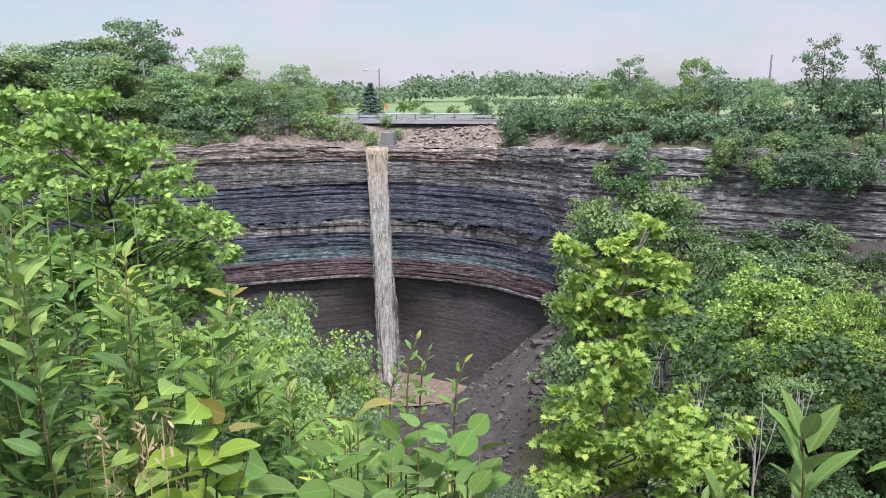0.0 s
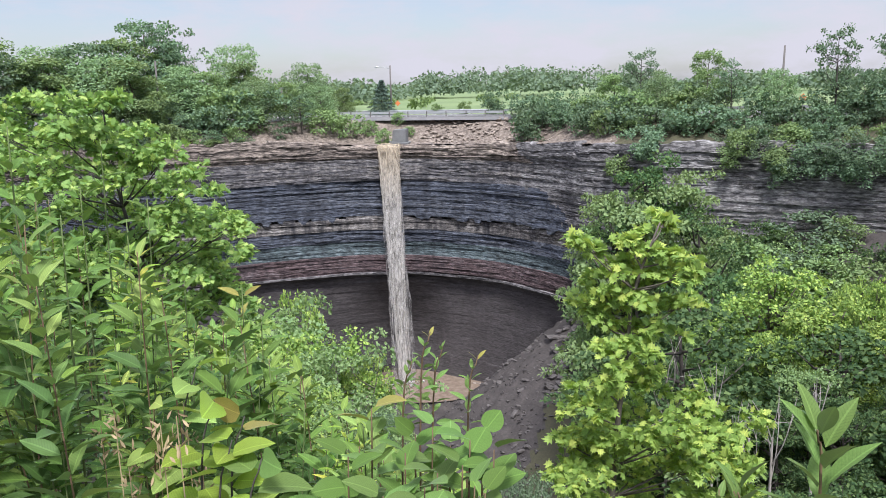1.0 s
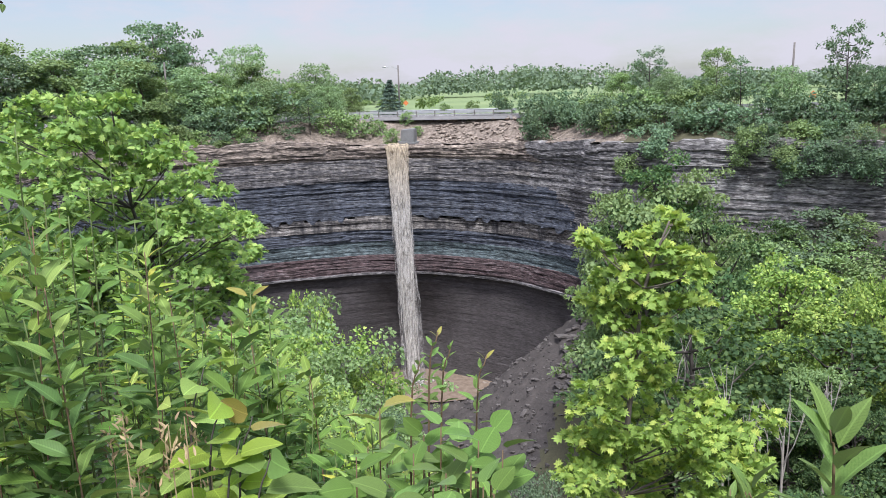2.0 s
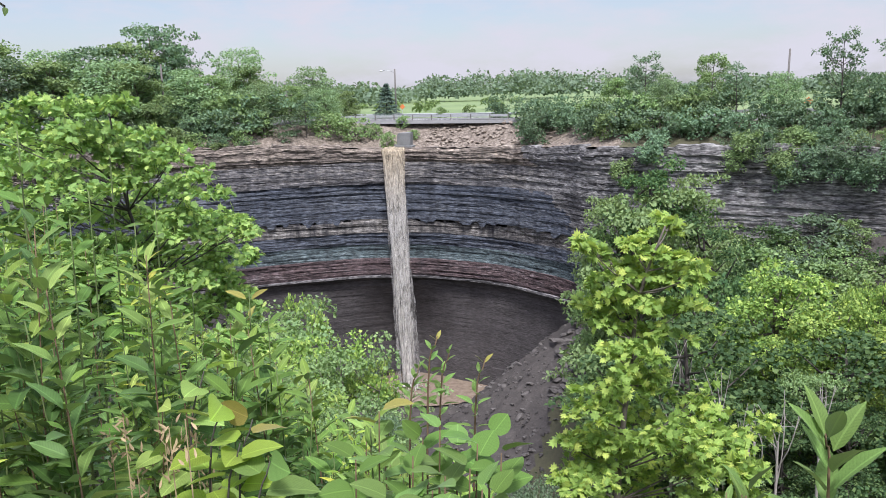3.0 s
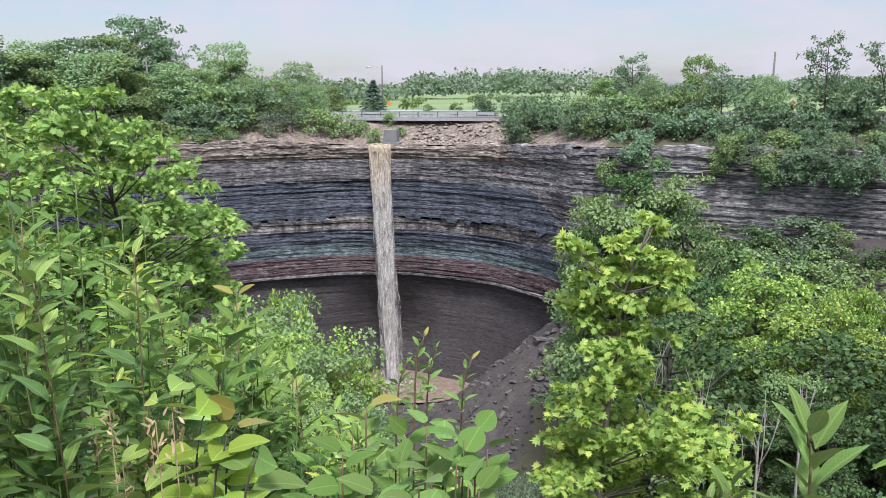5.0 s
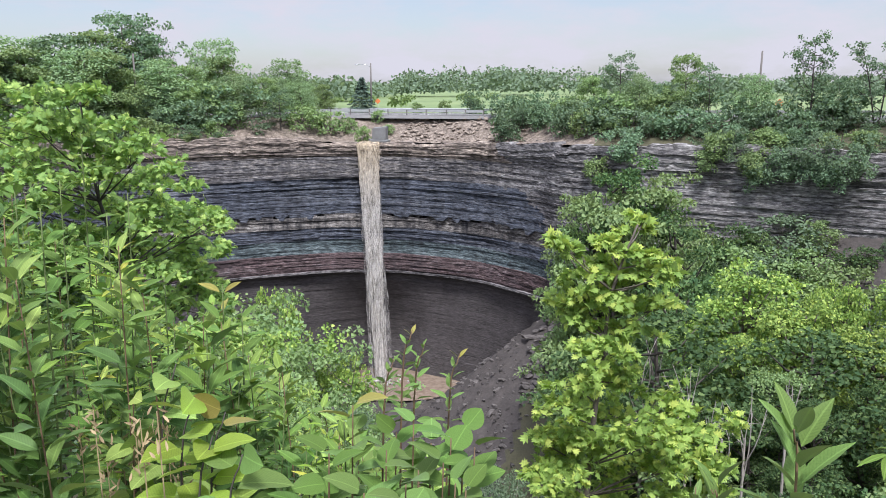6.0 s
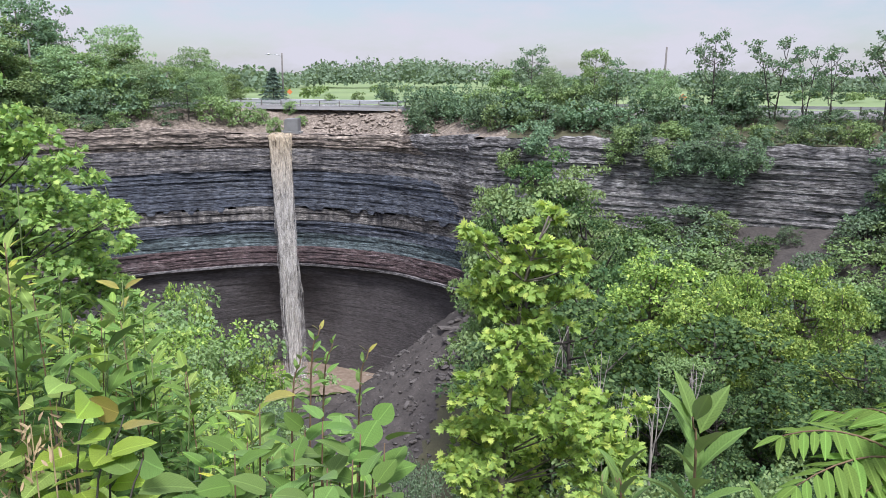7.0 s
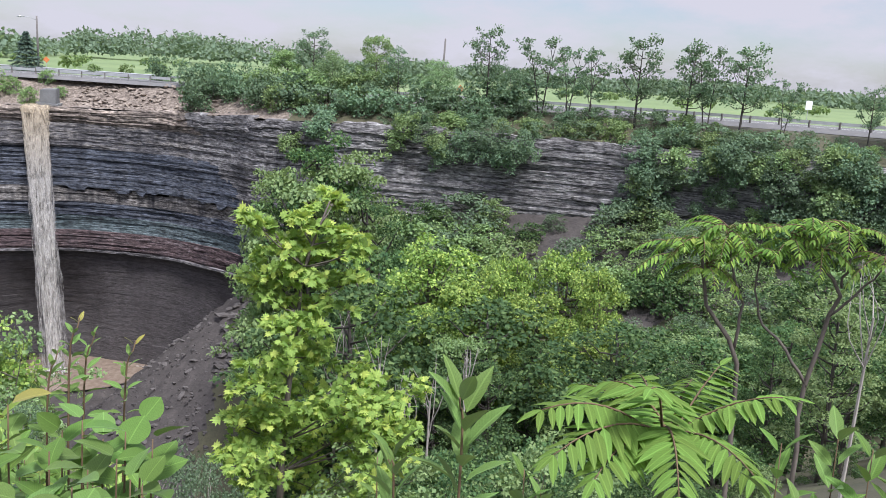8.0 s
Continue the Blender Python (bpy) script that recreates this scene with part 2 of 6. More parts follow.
BARK_DARK = solid_material("dark_bark", [(0.3, (0.03, 0.026, 0.022)), (0.7, (0.09, 0.078, 0.066))], scale=4.0, fine=30.0, stretch=(1, 1, 0.25), bump=0.6)
TWIG_PALE = solid_material("bleached_wood", [(0.3, (0.24, 0.22, 0.19)), (0.7, (0.42, 0.39, 0.35))], scale=4.0, fine=30.0, stretch=(1, 1, 0.25), bump=0.4)
TWIG_RED = solid_material("reddish_stem", [(0.3, (0.09, 0.05, 0.03)), (0.7, (0.17, 0.12, 0.06))], scale=10.0, fine=60.0, bump=0.2)
STEM_GREEN = solid_material("green_stem", [(0.3, (0.07, 0.10, 0.03)), (0.7, (0.14, 0.19, 0.06))], scale=10.0, fine=60.0, bump=0.2)
DRY_STRAW = solid_material("dry_straw", [(0.3, (0.26, 0.19, 0.10)), (0.7, (0.42, 0.33, 0.19))], scale=10.0, fine=60.0, bump=0.2)
ORANGE = solid_material("orange_sign_face", [(0.3, (0.50, 0.14, 0.04)), (0.7, (0.60, 0.20, 0.06))], scale=2.0, fine=20.0, bump=0.0, rough=0.5)
SIGN_WHITE = solid_material("white_sign_face", [(0.3, (0.7, 0.7, 0.7)), (0.7, (0.8, 0.8, 0.8))], scale=2.0, fine=20.0, bump=0.0, rough=0.5)

# next three greens: lightened, blued and evened out, haze over the rim in colour
LEAF_WOOD = leaf_material("leaf_woodland", (0.165, 0.250, 0.142), (0.265, 0.362, 0.195), gloss=0.01)
LEAF_DARK = leaf_material("leaf_dark_green", (0.090, 0.150, 0.095), (0.185, 0.270, 0.165), gloss=0.015)
LEAF_SHRUB = leaf_material("leaf_shrub", (0.155, 0.235, 0.108), (0.260, 0.350, 0.155), gloss=0.015)
LEAF_GREY = leaf_material("leaf_grey_green", (0.100, 0.150, 0.095), (0.170, 0.235, 0.145), gloss=0.015)
LEAF_BRIGHT = leaf_material("leaf_bright_maple", (0.215, 0.360, 0.092), (0.400, 0.575, 0.145), (0.620, 0.730, 0.185), through_part=0.42, gloss=0.03)
LEAF_GREEN = leaf_material("leaf_green_maple", (0.155, 0.260, 0.080), (0.310, 0.440, 0.135), (0.480, 0.580, 0.175), through_part=0.40, gloss=0.03)
LEAF_SUMAC = leaf_material("leaf_sumac", (0.105, 0.190, 0.042), (0.180, 0.285, 0.062), (0.310, 0.400, 0.085), through_part=0.42, gloss=0.02)
LEAF_MID = leaf_material("leaf_mid_maple", (0.135, 0.220, 0.062), (0.275, 0.375, 0.100), (0.450, 0.530, 0.140), gloss=0.02)
LEAF_NEAR = leaf_material("leaf_near_broad", (0.062, 0.125, 0.034), (0.135, 0.225, 0.050), (0.250, 0.340, 0.068), gloss=0.05)
LEAF_LIME = leaf_material("leaf_lime", (0.184, 0.321, 0.049), (0.338, 0.455, 0.071), (0.524, 0.482, 0.097), through_part=0.5)
LEAF_RUST = leaf_material("leaf_rusty", (0.20, 0.22, 0.06), (0.30, 0.26, 0.07), (0.36, 0.22, 0.09))
LEAF_PALE = leaf_material("leaf_pale_green", (0.090, 0.165, 0.052), (0.170, 0.265, 0.072), (0.280, 0.360, 0.095), gloss=0.05)
# deep green, darkened further so the colour carries the understory shade
LEAF_SLOPE_SHADED = leaf_material("leaf_slope_shaded", (0.046, 0.088, 0.040), (0.098, 0.160, 0.066), (0.170, 0.240, 0.090), gloss=0.015)
# distance haze is put into this leaf colour: paler, greyer, little contrast
LEAF_FAR_HAZED = leaf_material("leaf_far_wood_hazed", (0.185, 0.262, 0.185), (0.235, 0.318, 0.220), gloss=0.01)
NEEDLE = leaf_material("spruce_needle", (0.055, 0.095, 0.075), (0.130, 0.190, 0.145), through_part=0.15)


# ---- shape helpers ----
def hash01(ix, iy, seed):
    v = np.sin(ix * 127.1 + iy * 311.7 + seed * 74.7) * 43758.5453
    return v - np.floor(v)


def value_noise(x, y, seed=0):
    """Smooth noise from -1 to 1 on arrays."""
    x, y = np.broadcast_arrays(np.asarray(x, float), np.asarray(y, float))
    ix, iy = np.floor(x), np.floor(y)
    fx, fy = x - ix, y - iy
    fx, fy = fx * fx * (3 - 2 * fx), fy * fy * (3 - 2 * fy)
    a, b = hash01(ix, iy, seed), hash01(ix + 1, iy, seed)
    c, d = hash01(ix, iy + 1, seed), hash01(ix + 1, iy + 1, seed)
    return 2 * ((a * (1 - fx) + b * fx) * (1 - fy) + (c * (1 - fx) + d * fx) * fy) - 1


def fractal(x, y, seed=0, octaves=4):
    total, amp = 0.0, 1.0
    for k in range(octaves):
        total = total + amp * value_noise(np.asarray(x) * 2**k, np.asarray(y) * 2**k, seed + k)
        amp *= 0.5
    return total / 1.9


def mesh_object(name, verts, faces, mat, parent=None, smooth=False, label=""):
    """One mesh object from vertex and face arrays, under a parent if there is one."""
    me = bpy.data.meshes.new(name)
    me.from_pydata(np.asarray(verts, float).tolist(), [], [tuple(f) for f in faces])
    me.materials.append(mat)
    if smooth:
        me.shade_smooth()
    ob = new(name, me)
    if parent is not None:
        ob.parent = parent
    return tagged(ob, label) if label else ob


def part(name, bm, mat, parent, label=""):
    """A bmesh as one mesh object under a thing."""
    me = bpy.data.meshes.new(name)
    bm.to_mesh(me)
    bm.free()
    me.materials.append(mat)
    ob = new(name, me)
    ob.parent = parent
    return tagged(ob, label) if label else ob


def thing(name, label, category, group="", kind="", at=(0, 0, 0)):
    ob = new(name)
    ob.location = at
    return tagged(ob, label, category, group, kind)


def grid_faces(rows, cols):
    i = np.arange(rows - 1)[:, None] * cols + np.arange(cols - 1)[None]
    return np.stack([i, i + 1, i + cols + 1, i + cols], -1).reshape(-1, 4).tolist()


def place(az, d, z=0.0):
    """A spot at a bearing in degrees clockwise from +y and a level distance from the lookout."""
    return Vector((d * math.sin(radians(az)), d * math.cos(radians(az)), z))


class Pile:
    """Collects vertices and faces of one mesh."""

    def __init__(self):
        self.v, self.f, self.n = [], [], 0

    def add(self, verts, faces):
        self.v.append(np.asarray(verts, float))
        self.f.extend([tuple(int(i) + self.n for i in f) for f in faces])
        self.n += len(verts)

    def tube(self, pts, radii, sides=5):
        """A tapered round stem along a line of points, closed at both ends."""
        pts = np.asarray(pts, float)
        k = len(pts)
        tang = np.gradient(pts, axis=0)
        tang /= np.linalg.norm(tang, axis=1, keepdims=True) + 1e-9
        ref = np.array([0.31, 0.95, 0.05]) if abs(tang[0, 1]) < 0.8 else np.array([1.0, 0.1, 0.1])
        u = np.cross(tang, ref)
        u /= np.linalg.norm(u, axis=1, keepdims=True) + 1e-9
        w = np.cross(tang, u)
        ang = np.arange(sides) * 2 * math.pi / sides
        ring = np.cos(ang)[None, :, None] * u[:, None] + np.sin(ang)[None, :, None] * w[:, None]
        v = (pts[:, None] + ring * np.asarray(radii, float)[:, None, None]).reshape(-1, 3)
        f = [(r * sides + s, r * sides + (s + 1) % sides, (r + 1) * sides + (s + 1) % sides, (r + 1) * sides + s)
             for r in range(k - 1) for s in range(sides)]
        f += [tuple(range(sides))[::-1], tuple((k - 1) * sides + s for s in range(sides))]
        self.add(v, f)

    def object(self, name, mat, parent=None, smooth=False, label=""):
        return mesh_object(name, np.concatenate(self.v), self.f, mat, parent, smooth, label)


def spline(points, step):
    """A smooth line through points, resampled at even steps."""
    p = np.asarray(points, float)
    q = np.vstack([2 * p[0] - p[1], p, 2 * p[-1] - p[-2]])
    out = []
    for i in range(1, len(q) - 2):
        t = np.linspace(0, 1, 40, endpoint=False)[:, None]
        a, b, c, d = q[i - 1], q[i], q[i + 1], q[i + 2]
        out.append(0.5 * (2 * b + (c - a) * t + (2 * a - 5 * b + 4 * c - d) * t**2 + (3 * b - a - 3 * c + d) * t**3))
    out = np.vstack(out + [p[-1:]])
    s = np.r_[0, np.cumsum(np.linalg.norm(np.diff(out[:, :2], axis=0), axis=1))]
    n = int(s[-1] / step) + 1
    at = np.linspace(0, s[-1], n)
    return np.stack([np.interp(at, s, out[:, k]) for k in range(out.shape[1])], 1), at


# ---- the gorge: plan of the cliff, seen from inside, from one flank round to the other ----
# x, y, height of the debris at its foot, height of its rim
CLIFF_PLAN = [
    (-92, 40, 30, 36.0), (-76, 66, 26, 36.0), (-60, 86, 14, 35.6), (-43, 101, 4, 35.2), (-31, 107.5, 0.5, 34.9), (-20, 111.6, -0.6, 34.6),
    (-11, 113.6, -1.5, 34.0), (-4, 112.6, -1.5, 34.1), (3, 109.2, -1.0, 34.2), (8.5, 104.3, 5.5, 34.4), (12.6, 98.5, 12, 34.8),
    (15.5, 93, 16, 35.0), (22, 88.5, 20, 35.2), (31, 84.5, 25, 35.3), (42, 77, 27, 35.4), (52, 68, 28, 35.6),
    (62, 56, 29, 35.8), (72, 42, 31, 36), (84, 20, 34, 36.6), (92, 0, 37, 37.5)]
PLAN, PLAN_S = spline(CLIFF_PLAN, 0.36)
_t = np.gradient(PLAN[:, :2], axis=0)
_t /= np.linalg.norm(_t, axis=1, keepdims=True)
PLAN_IN = np.stack([_t[:, 1], -_t[:, 0]], 1)       # level direction out of the rock, into the gorge
S_FALLS = float(PLAN_S[np.argmin(np.hypot(PLAN[:, 0] + 9.2, PLAN[:, 1] - 113.8))])


def cliff_side(x, y):
    """Distance behind the cliff line (inside the gorge: negative), foot height and rim height there."""
    x, y = np.asarray(x, float), np.asarray(y, float)
    best = np.full(x.shape, 1e9)
    idx = np.zeros(x.shape, int)
    for k in range(0, len(PLAN), 3):
        d = (x - PLAN[k, 0]) ** 2 + (y - PLAN[k, 1]) ** 2
        m = d < best
        best[m], idx[m] = d[m], k
    off = -((x - PLAN[idx, 0]) * PLAN_IN[idx, 0] + (y - PLAN[idx, 1]) * PLAN_IN[idx, 1])
    side = np.where(off > 0, np.sqrt(best), -np.sqrt(best))
    side = np.where(y < np.minimum(PLAN[0, 1], 0) - 0.5, np.sign(off) * np.sqrt(best), side)
    return side, PLAN[idx, 2], PLAN[idx, 3]


def smooth01(v, a, b):
    t = np.clip((np.asarray(v, float) - a) / (b - a), 0, 1)
    return t * t * (3 - 2 * t)


def ground_height(x, y, edge=1.2):
    """The land: plateau, bank behind the rim, lookout slope, debris slopes and gorge floor."""
    x, y = np.asarray(x, float), np.asarray(y, float)
    side, foot, rim = cliff_side(x, y)
    far = np.hypot(x, y)
    up = rim - 0.15 + (37.35 + 0.5 * smooth01(x, 20, 60) - rim + 0.15) * smooth01(side, 1.5, 8.5)
    up = up + 0.15 * fractal(x * 0.05, y * 0.05, 3) * smooth01(side, 20, 60)
    talus = foot - 0.62 * np.maximum(-side - 0.5, 0) + 0.5 * fractal(x * 0.13, y * 0.13, 7)
    run = np.maximum(y - 1.1 - 0.03 * np.abs(x), 0)
    steep = smooth01(x / (np.abs(y) + 1.0), -0.06, 0.08)
    fall = steep * 0.66 * run + (1 - steep) * (0.43 * np.minimum(run, 24) + 0.9 * np.maximum(run - 24, 0))
    near = 40.0 - fall + 0.25 * fractal(x * 0.3, y * 0.3, 9) * smooth01(far, 1.5, 4)
    near = np.where(x < 0, near + 0.10 * np.minimum(-x, 30) * smooth01(y, 1, 8), near)
    floor = -0.35 + 0.35 * fractal(x * 0.2, y * 0.2, 5) + 0.12 * np.maximum(np.abs(x + 4) - 8, 0) - 0.03 * np.maximum(95 - y, 0)
    low = np.maximum(np.maximum(talus, floor), near)
    pool = np.hypot((x + 5.5) / 9.5, (y - 110) / 7.0)
    low = np.where(pool < 1.0, np.minimum(low, -0.9 + 0.8 * pool**2), low)
    low = np.where((pool >= 1.0) & (pool < 1.25), np.maximum(low, 0.05), low)
    inside = side < edge
    behind = (y < 0)
    low = np.where(behind, np.maximum(low, 40.0 - 0.02 * far), low)
    return np.where(inside, np.minimum(low, np.where(behind, 60, 38.0 + 2 * smooth01(40 - far, 0, 30))), up)


def graded(lo, hi, step, reach, grow=1.16):
    core = np.arange(lo, hi + step / 2, step)
    tail, d = [], step
    v = hi
    while v < reach:
        d *= grow
        v += d
        tail.append(v)
    left, d, v = [], step, lo
    while v > -reach:
        d *= grow
        v -= d
        left.append(v)
    return np.r_[left[::-1], core, tail]


GX, GY = graded(-84, 84, 0.9, 4200), graded(-4, 128, 0.9, 4200)
_xx, _yy = np.meshgrid(GX, GY)
_zz = ground_height(_xx, _yy, 7.0)
ground = mesh_object("ground", np.stack([_xx, _yy, _zz], -1).reshape(-1, 3), grid_faces(len(GY), len(GX)), EARTH, smooth=True)
tagged(ground, "soil and grass ground with green crop fields on the plateau", "ground", kind="structure")
ground.data.materials.append(FIELD)
ground.data.materials.append(SCREE)
ground.data.materials.append(RUBBLE)
_cx, _cy = (_xx[1:, 1:] + _xx[:-1, :-1]) / 2, (_yy[1:, 1:] + _yy[:-1, :-1]) / 2
_side, _, _ = cliff_side(_cx, _cy)
_mat = np.zeros(_cx.shape, np.int32)
_mat[(_side > 19) | (np.hypot(_cx, _cy) > 190)] = 1
_wob = 2.5 * fractal(_cx * 0.15, _cy * 0.15, 21)
_scree = (_side < 1) & (_cx > -32) & (_cx + _wob < 11 + 0.22 * (_cy - 88)) & (_cy > 42)
_mat[_scree] = 2
_mat[(_side < 1) & (_side > -12 - 2 * _wob) & (_cx > 8)] = 2
_mat[(_side >= 0.8) & (_side < 9) & (_cx > -5.5) & (_cx < 26 + _wob)] = 3
ground.data.polygons.foreach_set("material_index", _mat.ravel())

# ---- the cliff: one wall, seven beds of rock ----
cliff = thing("cliff", "curved bedded rock cliff of grey, green and red layers", "cliff", kind="structure")
N_S = len(PLAN_S)
big = 0.9 * fractal(PLAN_S / 11.0, 0 * PLAN_S, 31, 3)
gap = np.exp(-((PLAN_S - S_FALLS) / 6.5) ** 2)
RIM_Z = PLAN[:, 3]


def bed_heights(z0, z1, lo, hi, rng):
    zs = [z0]
    while zs[-1] < z1 - lo * 0.6:
        zs.append(min(z1, zs[-1] + rng.uniform(lo, hi)))
    zs[-1] = z1
    return zs


def rock_layer(name, z0, z1, mat, label, lo, hi, base, jut, seed, rough=0.25, lean=0.0, top_follows=False, hollow=0.0, teeth=0.0, niches=0.0):
    """Stacked flat beds between two heights: each bed has an upright face of its own depth, broken into blocks along the wall."""
    rng = random.Random(seed)
    zs = bed_heights(z0, z1, lo * 0.8, hi * 0.7, rng)
    slow = fractal(PLAN_S / 7.0, np.full(N_S, seed * 1.7), seed + 5, 3)
    dip = 0.16 * value_noise(PLAN_S * 0.045, 0 * PLAN_S, 9) + 0.05 * value_noise(PLAN_S * 0.21, 0 * PLAN_S, 12)
    rows = []
    for i in range(len(zs) - 1):
        own = rng.uniform(-jut, jut)
        block, chip = rng.uniform(1.2, 4.5), rng.uniform(0.5, 1.1)
        step = 2 * hash01(np.floor(PLAN_S / block + rng.random() * 9 + 0.35 * value_noise(PLAN_S, 0 * PLAN_S, i)), 0 * PLAN_S + i, seed) - 1
        small = 2 * hash01(np.floor(PLAN_S / chip + rng.random() * 9), 0 * PLAN_S + i, seed + 1) - 1
        fade = np.clip(0.55 + 0.9 * value_noise(PLAN_S / 9.0, np.full(N_S, i * 5.3), seed + 2), 0.1, 1.3)
        for za in (zs[i], zs[i + 1]):
            out = base + own * fade + jut * fade * (0.55 * step + 0.28 * small * (step > 0)) + rough * slow + big + lean * (za - z0)
            out = out - hollow * gap * math.sin(math.pi * min(max((14 - za) / 14, 0), 1) * 0.75)
            if niches and i == len(zs) - 2:
                out = out - niches * (hash01(np.floor(PLAN_S / 1.15 + 0.4 * value_noise(PLAN_S * 0.7, 0 * PLAN_S, 3)), 0 * PLAN_S, 5) < 0.34 + 0.4 * value_noise(PLAN_S / 8, 0 * PLAN_S, 7))
            edge = min(1, (za - z0) / 0.4, (z1 - za) / 0.4)
            zz = za + dip + 0.035 * small * edge
            if teeth and i == 0 and za == z0:
                zz = zz - teeth * np.clip(small + 0.3 * step, 0, 1)
            if top_follows:
                zz = z0 + dip + (za - z0) * (RIM_Z + 0.32 * value_noise(np.floor(PLAN_S / 2.3) * 5.7, 0 * PLAN_S, seed) + 0.2 * fractal(PLAN_S, 0 * PLAN_S, seed) - z0 - dip) / (z1 - z0)
            rows.append(np.column_stack([PLAN[:, :2] + PLAN_IN * out[:, None], np.broadcast_to(zz, (N_S,))]))
    if top_follows:
        last = rows[-1].copy()
        last[:, :2] = PLAN[:, :2] - PLAN_IN * 1.4
        rows.append(last)
    inner = rows[0].copy()
    inner[:, :2] -= PLAN_IN * 2.6
    rows.insert(0, inner)
    if not top_follows:
        inner = rows[-1].copy()
        inner[:, :2] -= PLAN_IN * 2.6
        rows.append(inner)
    v = np.stack(rows)
    ob = mesh_object(name, v.reshape(-1, 3), grid_faces(len(rows), N_S), mat, cliff, label=label)
    if z0 > 18:
        ob.data.materials.append(ROCK_FLANK)
        zc = np.stack(rows)[:-1, :-1, 2]
        flank = PLAN[None, :-1, 0] + 3.0 * fractal(PLAN_S[None, :-1] * 0.3, zc * 0.5, 44) > 8.5 + 0.55 * np.maximum(33.5 - zc, 0)
        ob.data.polygons.foreach_set("material_index", flank.astype(np.int32).ravel())
    return ob


rock_layer("lower_shale", -3.0, 15.5, ROCK_LOW, "smooth undercut purple-brown shale", 0.9, 2.2, -1.6, 0.05, 11, rough=0.5, lean=0.03, hollow=3.2)
rock_layer("pale_ledge", 15.5, 15.8, ROCK_PALE, "thin pale projecting ledge", 0.2, 0.25, 0.02, 0.10, 12)
rock_layer("red_band", 15.8, 18.3, ROCK_RED, "dark red sandstone beds", 0.22, 0.6, -0.15, 0.20, 13)
rock_layer("green_band", 18.3, 20.3, ROCK_GREEN, "green-grey shale beds", 0.25, 0.6, -0.40, 0.13, 14)
rock_layer("grey_shale", 20.3, 22.0, ROCK_DARK, "dark grey thin-bedded shale", 0.2, 0.45, -0.30, 0.18, 15)
rock_layer("ochre_band", 22.0, 24.0, ROCK_OCHRE, "ochre limestone with black drip stains", 0.6, 0.9, -0.25, 0.16, 16, niches=1.1)
rock_layer("dark_shale", 24.0, 29.0, ROCK_DARK, "dark grey thin-bedded shale", 0.22, 0.55, -0.05, 0.17, 17, lean=0.04, teeth=0.7)
rock_layer("grey_dolostone", 29.0, 32.0, ROCK_GREY, "grey ledges of dolostone", 0.25, 0.7, 0.15, 0.26, 18)
rock_layer("brown_caprock", 32.0, 34.5, ROCK_CAP, "brown broken caprock at the rim", 0.16, 0.42, 0.25, 0.32, 19, top_follows=True)

bank_rows = []
for back in np.arange(0.5, 9.1, 0.5):
    q = PLAN[:, :2] - PLAN_IN * back
    h = ground_height(q[:, 0], q[:, 1], -50.0) if back > 1.5 else RIM_Z - 0.2 + 0.1 * back
    rough = (0.20 * fractal(q[:, 0] * 1.3, q[:, 1] * 1.3, 71) + 0.12) * min(1, (9.0 - back) / 2) - (0.3 if back > 8.6 else 0)
    bank_rows.append(np.column_stack([q, h + rough]))
bank = mesh_object("rim_bank", np.stack(bank_rows).reshape(-1, 3), grid_faces(len(bank_rows), N_S), RUBBLE, cliff, label="brown rubble bank above the rim")
bank.data.materials.append(EARTH)
soil = np.broadcast_to((PLAN[:-1, 0] > 16 + 3 * fractal(PLAN_S[:-1] * 0.4, 0 * PLAN_S[:-1], 52)) | (PLAN[:-1, 0] < -34), (len(bank_rows) - 1, N_S - 1))
bank.data.polygons.foreach_set("material_index", soil.astype(np.int32).ravel())

# ---- pool and waterfall ----
pool_rng = np.random.default_rng(4)
ang = np.linspace(0, 2 * math.pi, 72, endpoint=False)
rings = []
for r in np.linspace(0.0, 1.0, 14):
    k = r * (1 + 0.06 * value_noise(np.cos(ang) * 3, np.sin(ang) * 3, 3))
    px, py = -5.5 + 9.6 * k * np.cos(ang), 110.2 + 7.2 * k * np.sin(ang)
    dist = np.hypot(px + 8.5, py - 112)
    rings.append(np.column_stack([px, py, -0.02 + 0.05 * np.sin(dist * 3.2) * np.exp(-dist / 5) + 0.03 * value_noise(px * 2, py * 2, 8)]))
pv = np.stack(rings)
pv = np.concatenate([pv, pv[:, :1]], 1)
m_pool, n, l = material("muddy_water")
_o, _b, _n = n.new("ShaderNodeOutputMaterial"), n.new("ShaderNodeBsdfPrincipled"), n.new("ShaderNodeTexNoise")
_g = n.new("ShaderNodeNewGeometry")
_n.inputs["Scale"].default_value = 1.4
_n.inputs["Detail"].default_value = 5
l.new(_g.outputs["Position"], _n.inputs["Vector"])
_r = ramp_node(n, [(0.35, (0.185, 0.140, 0.105)), (0.65, (0.260, 0.205, 0.160))])
l.new(_n.outputs[0], _r.inputs[0])
l.new(_r.outputs[0], _b.inputs["Base Color"])
_b.inputs["Roughness"].default_value = 0.22
_bp = n.new("ShaderNodeBump")
_bp.inputs["Distance"].default_value = 0.08
l.new(_n.outputs[0], _bp.inputs["Height"])
l.new(_bp.outputs[0], _b.inputs["Normal"])
l.new(_b.outputs[0], _o.inputs[0])
water = mesh_object("water", pv.reshape(-1, 3), grid_faces(14, 73), m_pool, smooth=True)
tagged(water, "muddy brown plunge pool below the waterfall", "water", kind="structure")


